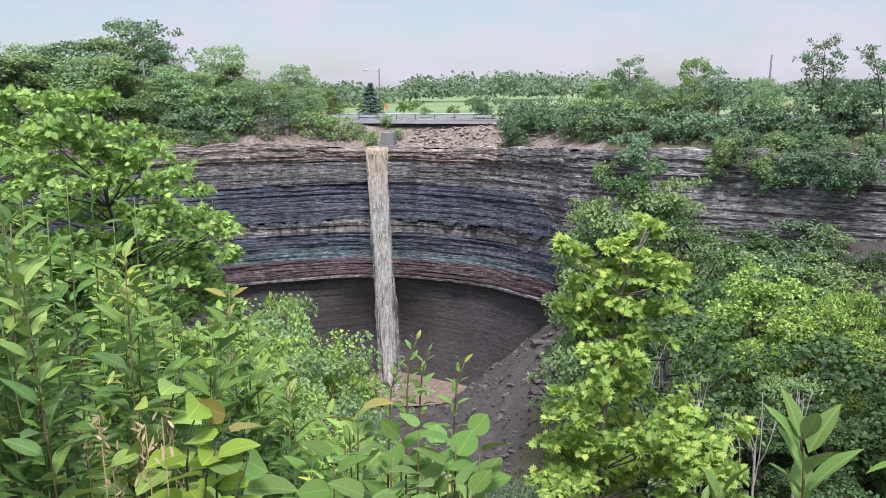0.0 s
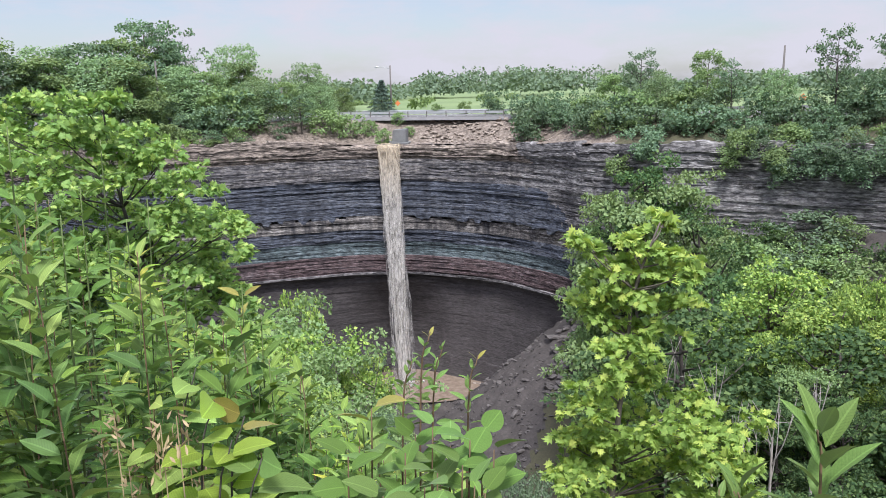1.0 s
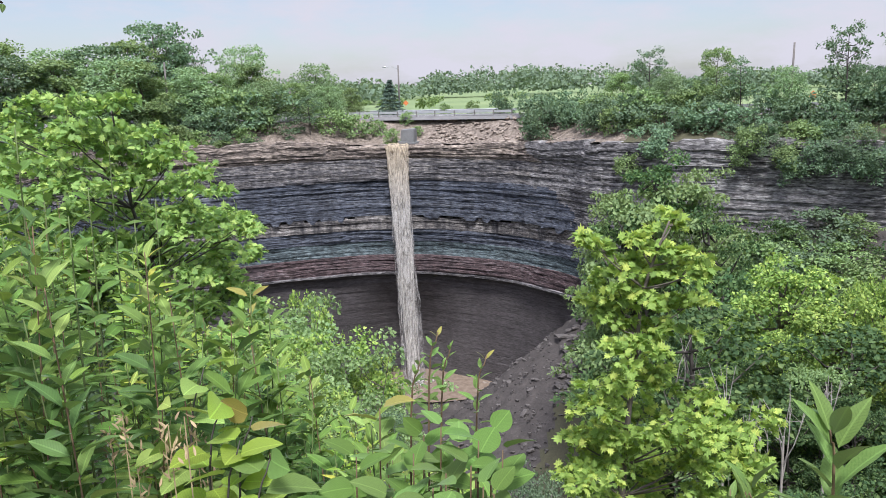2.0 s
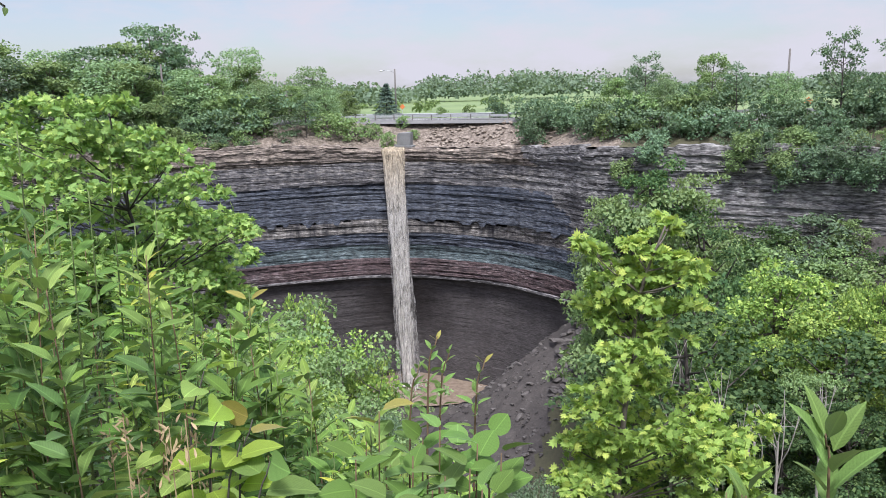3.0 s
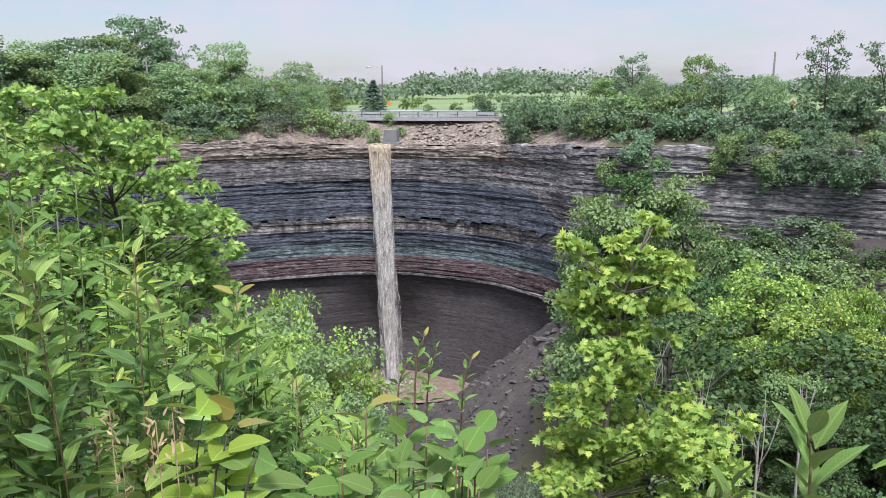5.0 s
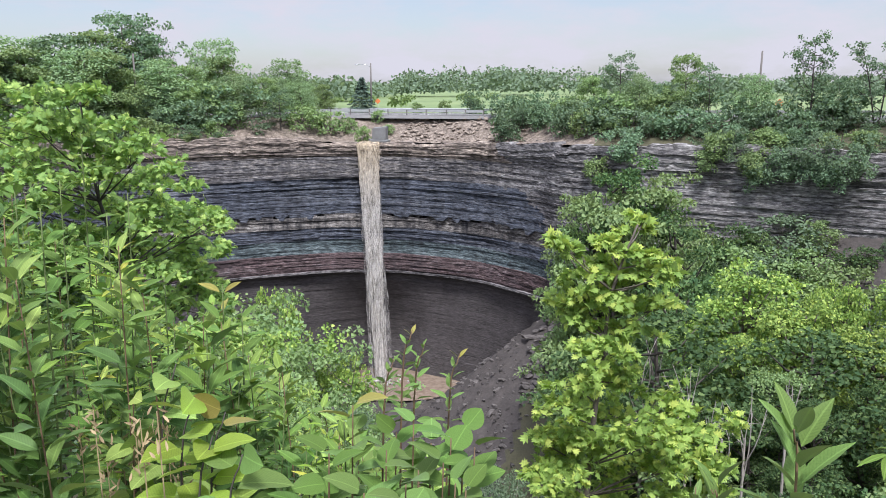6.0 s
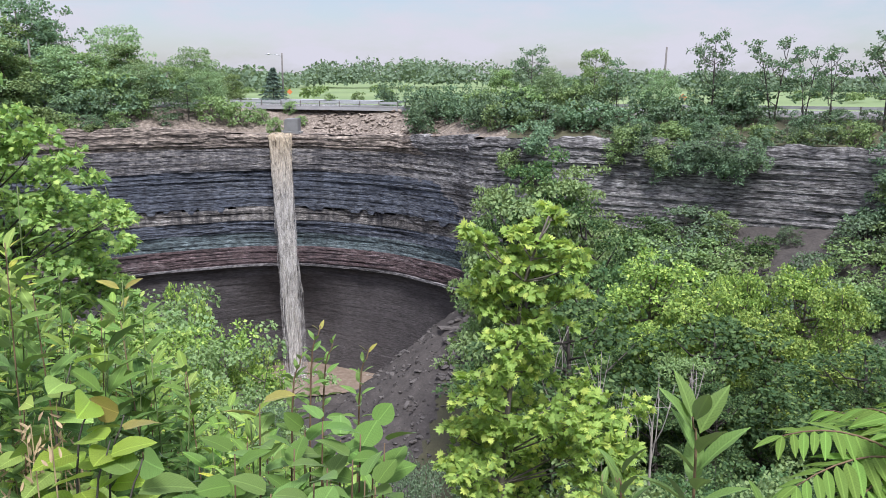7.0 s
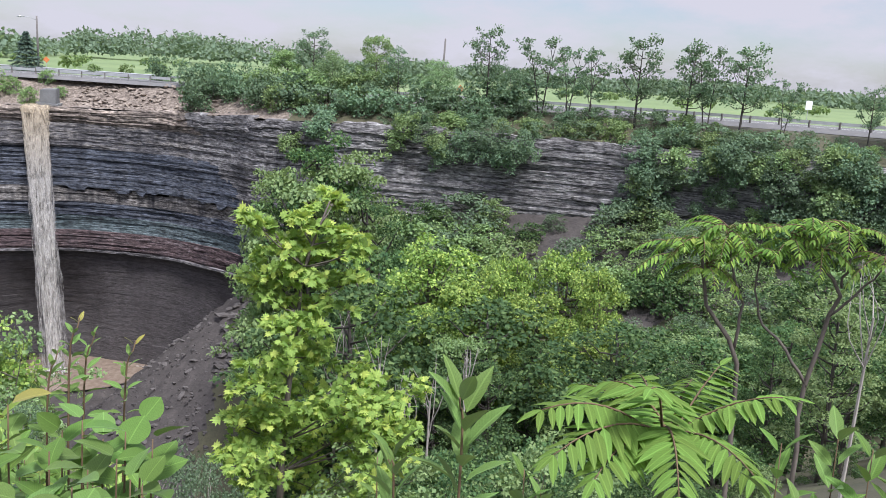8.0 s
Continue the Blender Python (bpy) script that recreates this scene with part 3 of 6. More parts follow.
def falling_water_material(name, cover, tone):
    """Streaked white and silty water; thin places let the rock show through."""
    m, n, l = material(name)
    out = n.new("ShaderNodeOutputMaterial")
    geo = n.new("ShaderNodeNewGeometry")
    mp = n.new("ShaderNodeMapping")
    mp.inputs["Scale"].default_value = (4.4, 4.4, 0.75)
    l.new(geo.outputs["Position"], mp.inputs[0])
    a = n.new("ShaderNodeTexNoise")
    a.inputs["Scale"].default_value, a.inputs["Detail"].default_value, a.inputs["Roughness"].default_value = 2.5, 7, 0.7
    l.new(mp.outputs[0], a.inputs["Vector"])
    r = ramp_node(n, [(0.34, tuple(c * 0.5 for c in tone)), (0.55, tone), (0.68, (0.85, 0.83, 0.80))])
    l.new(a.outputs[0], r.inputs[0])
    # solid silty water at the lip turns into white broken water as it falls
    sep = n.new("ShaderNodeSeparateXYZ")
    l.new(geo.outputs["Position"], sep.inputs[0])
    silt = n.new("ShaderNodeMapRange")
    silt.inputs["From Min"].default_value, silt.inputs["From Max"].default_value = 25.0, 34.0
    l.new(sep.outputs[2], silt.inputs["Value"])
    tan = n.new("ShaderNodeMix")
    tan.data_type, tan.blend_type = "RGBA", "MULTIPLY"
    tan.inputs["B"].default_value = (0.86, 0.76, 0.60, 1)
    l.new(silt.outputs[0], tan.inputs["Factor"])
    l.new(r.outputs[0], tan.inputs["A"])
    d, t = n.new("ShaderNodeBsdfDiffuse"), n.new("ShaderNodeBsdfTranslucent")
    l.new(tan.outputs["Result"], d.inputs[0])
    l.new(tan.outputs["Result"], t.inputs[0])
    mx = n.new("ShaderNodeMixShader")
    mx.inputs[0].default_value = 0.35
    l.new(d.outputs[0], mx.inputs[1])
    l.new(t.outputs[0], mx.inputs[2])
    tr = n.new("ShaderNodeBsdfTransparent")
    ar = ramp_node(n, [(cover[0], (0, 0, 0)), (cover[1], (1, 1, 1))])
    mp2 = n.new("ShaderNodeMapping")
    mp2.inputs["Scale"].default_value = (1.9, 1.9, 0.24)
    mp2.inputs["Location"].default_value = (7, 3, 1)
    l.new(geo.outputs["Position"], mp2.inputs[0])
    b = n.new("ShaderNodeTexNoise")
    b.inputs["Scale"].default_value, b.inputs["Detail"].default_value, b.inputs["Roughness"].default_value = 1.5, 8, 0.75
    l.new(mp2.outputs[0], b.inputs["Vector"])
    l.new(b.outputs[0], ar.inputs[0])
    m2 = n.new("ShaderNodeMixShader")
    l.new(ar.outputs[0], m2.inputs[0])
    l.new(tr.outputs[0], m2.inputs[1])
    l.new(mx.outputs[0], m2.inputs[2])
    l.new(m2.outputs[0], out.inputs[0])
    return m


WATER_CORE = falling_water_material("silty_falling_water", (0.40, 0.54), (0.70, 0.675, 0.63))
WATER_VEIL = falling_water_material("thin_water_veil", (0.44, 0.74), (0.72, 0.70, 0.67))
waterfall = thing("waterfall", "tall narrow ribbon of silty brown-white falling water", "waterfall", at=(-9.0, 113.2, 34.0))


def water_sheet(name, mat, width_top, width_low, out_by, seed, label, thick=0.5, shift=0.0):
    """A falling ribbon with a rounded section; it leaves the lip level, then drops in an arc."""
    zs = np.linspace(0, 1, 150)
    cols = 26
    u = np.linspace(0, 2 * math.pi, cols, endpoint=False)
    rows = []
    for q in zs:
        drop = 34.0 * q
        reach = out_by * math.sqrt(q) + 0.3
        wide = width_top + (width_low - width_top) * q**0.6
        cx = shift + 1.35 * q + 0.05 * math.sin(q * 9 + seed)
        lump = 1 + 0.09 * fractal(np.cos(u) * 1.5 + seed, np.sin(u) * 1.5 + q * 16, seed) + 0.07 * fractal(np.cos(u) * 4 + seed, q * 50 + np.sin(u), seed + 4)
        x = cx + wide / 2 * np.cos(u) * lump
        y = -reach - thick / 2 * np.sin(u) * lump
        z = -drop + 0 * u + 0.12 * (1 - q) * np.cos(u * 3)
        rows.append(np.column_stack([x, y, z]))
    v = np.stack(rows)
    v = np.concatenate([v, v[:, :1]], 1)
    return mesh_object(name, v.reshape(-1, 3), grid_faces(150, cols + 1), mat, waterfall, smooth=True, label=label)


water_sheet("main_ribbon", WATER_CORE, 3.3, 1.6, 2.0, 3, "streaked silty main stream", thick=0.7, shift=-0.1)
water_sheet("side_veil", WATER_VEIL, 2.6, 3.3, 1.7, 8, "thin misty veil of spray", thick=1.2, shift=-0.1)
s_rng = np.random.default_rng(21)
for k in range(34):
    q0 = s_rng.uniform(0.0, 0.55)
    q = np.linspace(q0, min(1.0, q0 + s_rng.uniform(0.25, 0.6)), 14)
    off = s_rng.normal() * 0.52
    reach = s_rng.uniform(1.7, 2.6)
    line = np.column_stack([-0.1 + off * (1 + 0.35 * q) + 1.35 * q + 0.06 * np.sin(q * 30 + k), -(reach * np.sqrt(q) + 0.45), -34.0 * q])
    pile = Pile()
    pile.tube(line, s_rng.uniform(0.03, 0.09) * np.sin(np.linspace(0.25, 2.9, 14)) * (1 + 0.4 * np.sin(q * 90 + k)), 6)
    pile.object("water_strand", WATER_CORE, waterfall, smooth=True)
lip = Pile()
lipx = np.linspace(-1.4, 1.4, 24)
lip_rows = [np.column_stack([lipx, np.full(24, yb), zb + 0.10 * value_noise(lipx * 3, np.full(24, yb), 5)]) for yb, zb in ((3.5, 0.25), (1.8, 0.2), (0.6, 0.12), (-0.1, 0.05), (-0.45, -0.25), (-0.6, -0.8))]
lip.add(np.concatenate(lip_rows), grid_faces(6, 24))
lip.object("stream_lip", WATER_CORE, waterfall, smooth=True, label="brown stream sliding over the lip")
foam = Pile()
frng = np.random.default_rng(6)
for k in range(90):
    a, r = frng.uniform(0, 6.28), abs(frng.normal(0, 1.3))
    c = np.array([1.25 + r * math.cos(a) * 1.3, -2.4 + r * math.sin(a), -33.95 + max(0, 0.6 - r * 0.3) * frng.random()])
    s = frng.uniform(0.10, 0.34)
    ico = [(0, 0, 1), (0.9, 0, 0), (0, 0.9, 0), (-0.9, 0, 0), (0, -0.9, 0), (0, 0, -0.3)]
    foam.add(c + s * np.array(ico) * frng.uniform(0.7, 1.3, (6, 3)), [(0, 1, 2), (0, 2, 3), (0, 3, 4), (0, 4, 1), (5, 2, 1), (5, 3, 2), (5, 4, 3), (5, 1, 4)])
tagged(foam.object("splash", WATER_CORE, waterfall, smooth=True, label="pale churned splash at the foot"), kind="stuff")

# ---- road, guard rails, culvert block ----
ROAD_LINE = [(-95, 122, 38.0), (-60, 128, 37.9), (-30, 128, 37.75), (-12, 125.5, 37.65), (0, 122.5, 37.6), (12, 118, 37.6), (30, 107, 37.8),
             (48, 93, 38.1), (64, 77, 38.3), (80, 58, 38.4), (96, 34, 38.5), (110, 8, 38.6)]
RL, RS = spline(ROAD_LINE, 1.5)
_rt = np.gradient(RL[:, :2], axis=0)
_rt /= np.linalg.norm(_rt, axis=1, keepdims=True)
RN = np.stack([_rt[:, 1], -_rt[:, 0]], 1)      # towards the gorge


def road_strip(name, offsets, mat, kind_label, category, parent=None):
    rows = [np.column_stack([RL[:, :2] + RN * o, RL[:, 2] + h]) for o, h in offsets]
    ob = mesh_object(name, np.stack(rows).reshape(-1, 3), grid_faces(len(rows), len(RL))[:], mat, parent, smooth=False)
    return tagged(ob, kind_label, category, kind="structure") if parent is None else ob


road = road_strip("road", [(5.2, -0.45), (4.4, 0.0), (3.6, 0.05), (0, 0.12), (-3.6, 0.05), (-4.4, 0.0), (-5.6, -0.9)], ASPHALT, "grey asphalt country road along the gorge rim", "road")
for _off in (3.1, -3.1):
    road_strip("edge_line", [(_off + 0.08, 0.068), (_off - 0.08, 0.070)], WHITE_LINE, "", "", road)


def guard_rail(offset, first, last, label):
    rail = thing("guard_rail", label, "guard rail")
    idx = np.arange(first, last)
    prof = [(0.00, 0.42), (0.08, 0.47), (0.08, 0.54), (0.0, 0.59), (0.08, 0.64), (0.08, 0.71), (0.0, 0.76)]
    sgn = 1 if offset > 0 else -1
    rows = [np.column_stack([RL[idx, :2] + RN[idx] * (offset - sgn * o), RL[idx, 2] + h]) for o, h in prof]
    back = [np.column_stack([RL[idx, :2] + RN[idx] * (offset + sgn * 0.02), RL[idx, 2] + h]) for h in (0.76, 0.42)]
    mesh_object("beam", np.stack(rows + back + rows[:1]).reshape(-1, 3), grid_faces(len(rows) + 3, len(idx)), STEEL, rail)
    for i in idx[::2]:
        bm = bmesh.new()
        bmesh.ops.create_cube(bm, size=1.0, matrix=Matrix.Diagonal((0.14, 0.16, 1.25, 1)))
        p = part("post", bm, POLE_WOOD, rail)
        p.location = (*(RL[i, :2] + RN[i] * (offset + sgn * 0.12)), RL[i, 2] + 0.16)
    return rail


def road_index(x):
    return int(np.argmin(np.abs(RL[:, 0] - x)))


guard_rail(4.0, road_index(-36), road_index(10.5), "galvanised steel guard rail on posts beside the road")
guard_rail(-4.0, road_index(-34), road_index(14), "galvanised steel guard rail on the far road edge")
guard_rail(4.0, road_index(34), road_index(101), "galvanised steel guard rail above the wooded bank")


def rim_distance(az):
    """Level distance from the lookout to the cliff line at a bearing."""
    bear = np.degrees(np.arctan2(PLAN[:, 0], PLAN[:, 1]))
    return float(np.hypot(PLAN[:, 0], PLAN[:, 1])[np.argmin(np.abs(bear - az))])


def culvert_block():
    b = thing("culvert_block", "weathered pale concrete culvert headwall above the waterfall", "concrete block", at=(-7.6, 115.4, 33.9))
    bm = bmesh.new()
    bmesh.ops.create_cube(bm, size=1.0, matrix=Matrix.Diagonal((2.0, 1.4, 1.8, 1)))
    bmesh.ops.bevel(bm, geom=bm.edges[:], offset=0.09, segments=2, affect="EDGES")
    for v in bm.verts:
        v.co += Vector((0.05 * noise.noise(v.co * 2), 0.05 * noise.noise(v.co * 2 + Vector((4, 0, 0))), 0.14 * v.co.x * (v.co.z > 0)))
    o = part("headwall", bm, CONCRETE, b)
    o.location = (0, 0, 1.3)
    bm = bmesh.new()
    bmesh.ops.create_cube(bm, size=1.0, matrix=Matrix.Diagonal((2.7, 1.9, 0.45, 1)))
    bmesh.ops.bevel(bm, geom=bm.edges[:], offset=0.06, segments=2, affect="EDGES")
    o = part("footing", bm, CONCRETE, b, "dark stained footing slab")
    o.location = (0, -0.1, 0.25)
    b.rotation_euler = (radians(3), radians(4), radians(-14))
    return b


culvert_block()
bm = bmesh.new()
bmesh.ops.create_cube(bm, size=1.0, matrix=Matrix.Diagonal((10.5, 0.35, 0.5, 1)))
bmesh.ops.bevel(bm, geom=bm.edges[:], offset=0.05, segments=2, affect="EDGES")
parapet = thing("parapet", "low pale concrete parapet wall at the road edge", "parapet", kind="structure", at=(4.2, 116.7, 37.45))
parapet.rotation_euler = (0, 0, radians(-19))
part("wall_panel", bm, CONCRETE, parapet)


def utility_pole(x, y, z0, height, label, arms=1, lean=0.0):
    pole = thing("utility_pole", label, "utility pole", "poles along the road", at=(x, y, z0))
    p = Pile()
    p.tube([(0, 0, -0.4), (0, 0, height * 0.5), (0, 0, height)], [0.17, 0.14, 0.11], 10)
    p.object("shaft", POLE_WOOD, pole, smooth=True)
    if arms:
        p = Pile()
        p.tube([(0, 0, height - 0.6), (-0.8, -0.1, height - 0.25), (-1.9, -0.2, height - 0.2)], [0.035, 0.03, 0.03], 6)
        p.object("lamp_arm", STEEL, pole, smooth=True)
        p = Pile()
        p.tube([(-1.8, -0.2, height - 0.18), (-2.1, -0.22, height - 0.24), (-2.5, -0.25, height - 0.26)], [0.06, 0.12, 0.05], 8)
        p.object("lamp_head", STEEL, pole, smooth=True)
    pole.rotation_euler = (0, radians(lean), 0)
    return pole


def on_ground(az, d):
    p = place(az, d)
    return p.x, p.y, float(ground_height(np.array([p.x]), np.array([p.y]))[0])


# ---- plants: leaf shapes, crowns, stems ----
def blade(width, widest, droop, fold, wave=0.0, lobes=0.0, steps=6):
    """A leaf blade of unit length: midrib, two curved halves, folded and drooping."""
    v, f = [(0, 0, 0)], []
    for i in range(1, steps):
        t = i / steps
        w = width * math.sin(math.pi * t**widest) ** 0.8
        z = -droop * t * t
        y = t - lobes * (1 - t) ** 4
        v += [(-w, y - lobes * 0.3 * (1 - t) ** 3, z + fold * w + wave * math.sin(i * 2.1)), (0, t, z), (w, y - lobes * 0.3 * (1 - t) ** 3, z + fold * w - wave * math.sin(i * 1.7 + 1))]
    v.append((0, 1, -droop))
    n = len(v) - 1
    f += [(0, 2, 1), (0, 3, 2)]
    for i in range(steps - 2):
        a = 1 + 3 * i
        f += [(a, a + 1, a + 4, a + 3), (a + 1, a + 2, a + 5, a + 4)]
    f += [(n - 3, n - 2, n), (n - 2, n - 1, n)]
    return v, f


OVAL = blade(0.18, 0.85, 0.20, 0.35, 0.012)
LANCE = blade(0.125, 0.8, 0.15, 0.3, 0.0, 0.0, 4)
MAPLE = ([(0, 0, 0), (0, 0.45, -0.03), (-0.42, 0.02, 0.0), (-0.24, 0.26, 0.03), (-0.58, 0.42, 0.0), (-0.30, 0.50, 0.03), (-0.28, 0.82, -0.02), (-0.11, 0.66, 0.0), (0, 1.05, -0.1),
          (0.11, 0.66, 0.0), (0.28, 0.82, -0.02), (0.30, 0.50, 0.03), (0.58, 0.42, 0.0), (0.24, 0.26, 0.03), (0.42, 0.02, 0.0)],
         [(0, 3, 2), (0, 1, 3), (1, 5, 4, 3), (1, 7, 6, 5), (1, 9, 8, 7), (1, 11, 10, 9), (1, 13, 12, 11), (0, 13, 1), (0, 14, 13)])
CLUMP = ([(0, 0, 0), (-0.42, 0.40, 0.10), (0.02, 1.0, -0.06), (0.40, 0.55, 0.10)], [(0, 2, 1), (0, 3, 2)])
HEART = blade(0.37, 0.74, 0.20, 0.22, 0.010, 0.07, 9)


def unit(v):
    return v / (np.linalg.norm(v, axis=-1, keepdims=True) + 1e-9)


def leaf_mesh(name, shape, pos, axis, normal, size):
    """A mesh of many leaves: each stands at pos, points along axis and faces normal."""
    tv = np.array(shape[0], float)
    y = unit(np.asarray(axis, float))
    x = unit(np.cross(y, np.asarray(normal, float)))
    z = np.cross(x, y)
    size = np.asarray(size, float)[:, None, None]
    v = np.asarray(pos)[:, None] + size * (tv[None, :, :1] * x[:, None] + tv[None, :, 1:2] * y[:, None] + tv[None, :, 2:] * z[:, None])
    n, k = len(pos), len(tv)
    loops = np.concatenate([np.array(f) for f in shape[1]])
    counts = np.array([len(f) for f in shape[1]])
    allloops = (loops[None] + np.arange(n)[:, None] * k).ravel()
    allcounts = np.tile(counts, n)
    me = bpy.data.meshes.new(name)
    me.vertices.add(n * k)
    me.vertices.foreach_set("co", v.reshape(-1))
    me.loops.add(len(allloops))
    me.loops.foreach_set("vertex_index", allloops.astype(np.int32))
    me.polygons.add(len(allcounts))
    me.polygons.foreach_set("loop_start", np.r_[0, np.cumsum(allcounts)[:-1]].astype(np.int32))
    me.update(calc_edges=True)
    layer = me.uv_layers.new(name="blade")
    layer.data.foreach_set("uv", np.tile(tv[loops][:, :2], (n, 1)).astype(np.float32).ravel())
    me.validate()
    if k > 9:
        me.shade_smooth()
    return me


def foliage(name, shape, pos, axis, normal, size, mat, parent, label=""):
    me = leaf_mesh(name, shape, pos, axis, normal, size)
    me.materials.append(mat)
    ob = new(name, me)
    ob.parent = parent
    return tagged(ob, label) if label else ob


def crown_leaves(lobes, count, rng, flat=0.0, fill=0.35, even=1.6, grit=1.1):
    """Leaf spots on and in a set of lobes (centre, radius x, radius z): outward, uneven, with gaps."""
    w = np.array([l[1] ** even for l in lobes])
    which = rng.choice(len(lobes), count, p=w / w.sum())
    c = np.array([l[0] for l in lobes])[which]
    rx = np.array([l[1] for l in lobes])[which][:, None]
    rz = np.array([l[2] for l in lobes])[which][:, None]
    d = unit(rng.normal(size=(count, 3)))
    d[:, 2] = np.where(d[:, 2] < -0.3, -d[:, 2] * 0.5, d[:, 2])
    r = np.where(rng.random((count, 1)) < fill, rng.uniform(0.35, 0.9, (count, 1)), rng.uniform(0.85, 1.12, (count, 1)))
    pos = c + d * r * np.concatenate([rx, rx, rz], 1)
    lump = value_noise((pos[:, 0] + pos[:, 2]) * grit, (pos[:, 1] - pos[:, 2] * 0.7) * grit, 4)
    keep = lump > -0.55
    pos, d = pos[keep], d[keep]
    n = len(pos)
    side = unit(rng.normal(size=(n, 3)))
    axis = unit(d * 0.7 + side * 0.8 + np.array([0, 0, -0.25]))
    normal = unit(d * (0.9 - flat * 0.4) + np.array([0, 0, 0.45 + flat]) + 0.42 * rng.normal(size=(n, 3)))
    return pos, axis, normal


def make_tree(name, label, category, height, radius, bare, lobes_n, leaves, leaf, shape, mat, bark, seed, lean=0.06, lobe=0.34, flat=0.0, squash=0.8, stems=1, open_crown=0.0, group=""):
    """A tree or bush standing at the origin: trunk, limbs that fork to every leaf mass, and a billowing crown of small leaves."""
    rng = np.random.default_rng(seed)
    tree = thing(name, label, category, group)
    wood = Pile()
    lobes = []
    r0 = height * 0.016
    low, mid_z = bare * height, height * (bare + 1) / 2
    lines = []
    for s in range(stems):
        off = rng.normal(size=2) * (0.25 * radius if stems > 1 else 0.0)
        tilt = rng.normal(size=2) * lean * height * (1.5 if stems > 1 else 1.0)
        top = np.array([off[0] + tilt[0], off[1] + tilt[1], height * rng.uniform(0.84, 0.93)])
        base = np.array([off[0] * 0.4, off[1] * 0.4, -0.3])
        mid = base * 0.5 + top * 0.5 + np.r_[rng.normal(size=2) * 0.03 * height, 0]
        tt = np.linspace(0, 1, 9)[:, None]
        line = (1 - tt) ** 2 * base + 2 * tt * (1 - tt) * mid + tt**2 * top
        wood.tube(line, np.linspace(r0, r0 * 0.22, 9) / math.sqrt(stems), 5)
        lines.append(line)
        lobes.append((top, radius * lobe * 0.8, radius * lobe * 0.8 * squash))
    for k in range(lobes_n):
        u = (k + 0.5) / lobes_n
        f = 0.04 + 0.92 * u                                    # up the crown
        a = k * 2.39996 + rng.normal() * 0.35
        girth = math.sqrt(max(0.04, 1 - abs(2 * f - 0.72) ** 2.2 / 1.66)) if f > 0.36 else 0.72 + 0.75 * f
        spread = radius * girth * rng.uniform(0.48, 0.86)
        line = lines[k % stems]
        z = low + f * (height - low) * 0.93
        core = np.array([np.interp(z, line[:, 2], line[:, 0]), np.interp(z, line[:, 2], line[:, 1]), z])
        end = core + np.array([spread * math.cos(a), spread * math.sin(a), rng.normal() * 0.03 * height])
        zs = max(0.15 * low + 0.05 * height, z - spread * rng.uniform(0.5, 0.9))
        start = np.array([np.interp(zs, line[:, 2], line[:, 0]), np.interp(zs, line[:, 2], line[:, 1]), zs])
        kink = start * 0.45 + end * 0.55 + np.array([0, 0, -0.03 * height])
        wood.tube([start, kink, end], [r0 * 0.34, r0 * 0.2, r0 * 0.07], 4)
        lr = radius * lobe * rng.uniform(0.65, 1.2) * (1.1 - 0.35 * f)
        lobes.append((end, lr, lr * squash))
        for j in range(2):
            e2 = end + rng.normal(size=3) * lr * np.array([0.7, 0.7, 0.45])
            if open_crown:
                wood.tube([kink, (kink + e2) / 2 + rng.normal(size=3) * 0.1 * lr, e2], [r0 * 0.15, r0 * 0.09, r0 * 0.04], 3)
            lobes.append((e2, lr * rng.uniform(0.4, 0.65), lr * 0.5 * squash))
    wood.object("trunk", bark, tree, smooth=True)
    pos, axis, normal = crown_leaves(lobes, leaves, rng, flat, fill=0.2 + 0.4 * open_crown)
    foliage("crown", shape, pos, axis, normal, leaf * rng.uniform(0.65, 1.25, len(pos)), mat, tree)
    tree["tall"] = float(pos[:, 2].max())
    return tree


def stand(proto, az, d, top_el=None, high=None, wide=1.0, turn=None, label="", sink=0.0):
    """A copy of a plant on the ground at a bearing and distance, scaled so that its top lies at a slope or height."""
    x, y, z = on_ground(az, d)
    h = high if high else max(0.6, EYE_Z + d * top_el - z)
    k = h / proto["tall"]
    m = Matrix.LocRotScale((x, y, z - sink), Euler((0, 0, turn if turn is not None else random.uniform(0, 6.28))), (k * wide, k * wide, k))
    c = copy_thing(proto, m)
    if label:
        tagged(c, label)
    return c


def retire(protos):
    """Take the patterns from which the copies were made out of the place again."""
    for p in protos:
        for o in list(p.children_recursive) + [p]:
            bpy.data.objects.remove(o)


def edge_at(az, table):
    return float(np.interp(az, [t[0] for t in table], [t[1] for t in table]))


RIM, SLOPE = "trees on the rim", "trees on the slope"
oak_a = make_tree("tree", "leafy green deciduous tree on the gorge rim", "tree", 10, 4.3, 0.12, 30, 9000, 0.27, CLUMP, LEAF_WOOD, BARK, 1, group=RIM)
oak_b = make_tree("tree", "leafy green deciduous tree on the gorge rim", "tree", 10, 3.6, 0.10, 28, 8200, 0.27, CLUMP, LEAF_SHRUB, BARK, 2, group=RIM)
oak_d = make_tree("tree", "dark green dense tree on the gorge rim", "tree", 9, 3.7, 0.05, 28, 8600, 0.26, CLUMP, LEAF_DARK, BARK, 3, group=RIM)
thin_a = make_tree("tree", "sparse open-crowned tree with dark limbs on the rim", "tree", 10, 3.3, 0.30, 20, 2600, 0.26, CLUMP, LEAF_DARK, BARK_DARK, 5, lobe=0.28, open_crown=1.0, group=RIM)
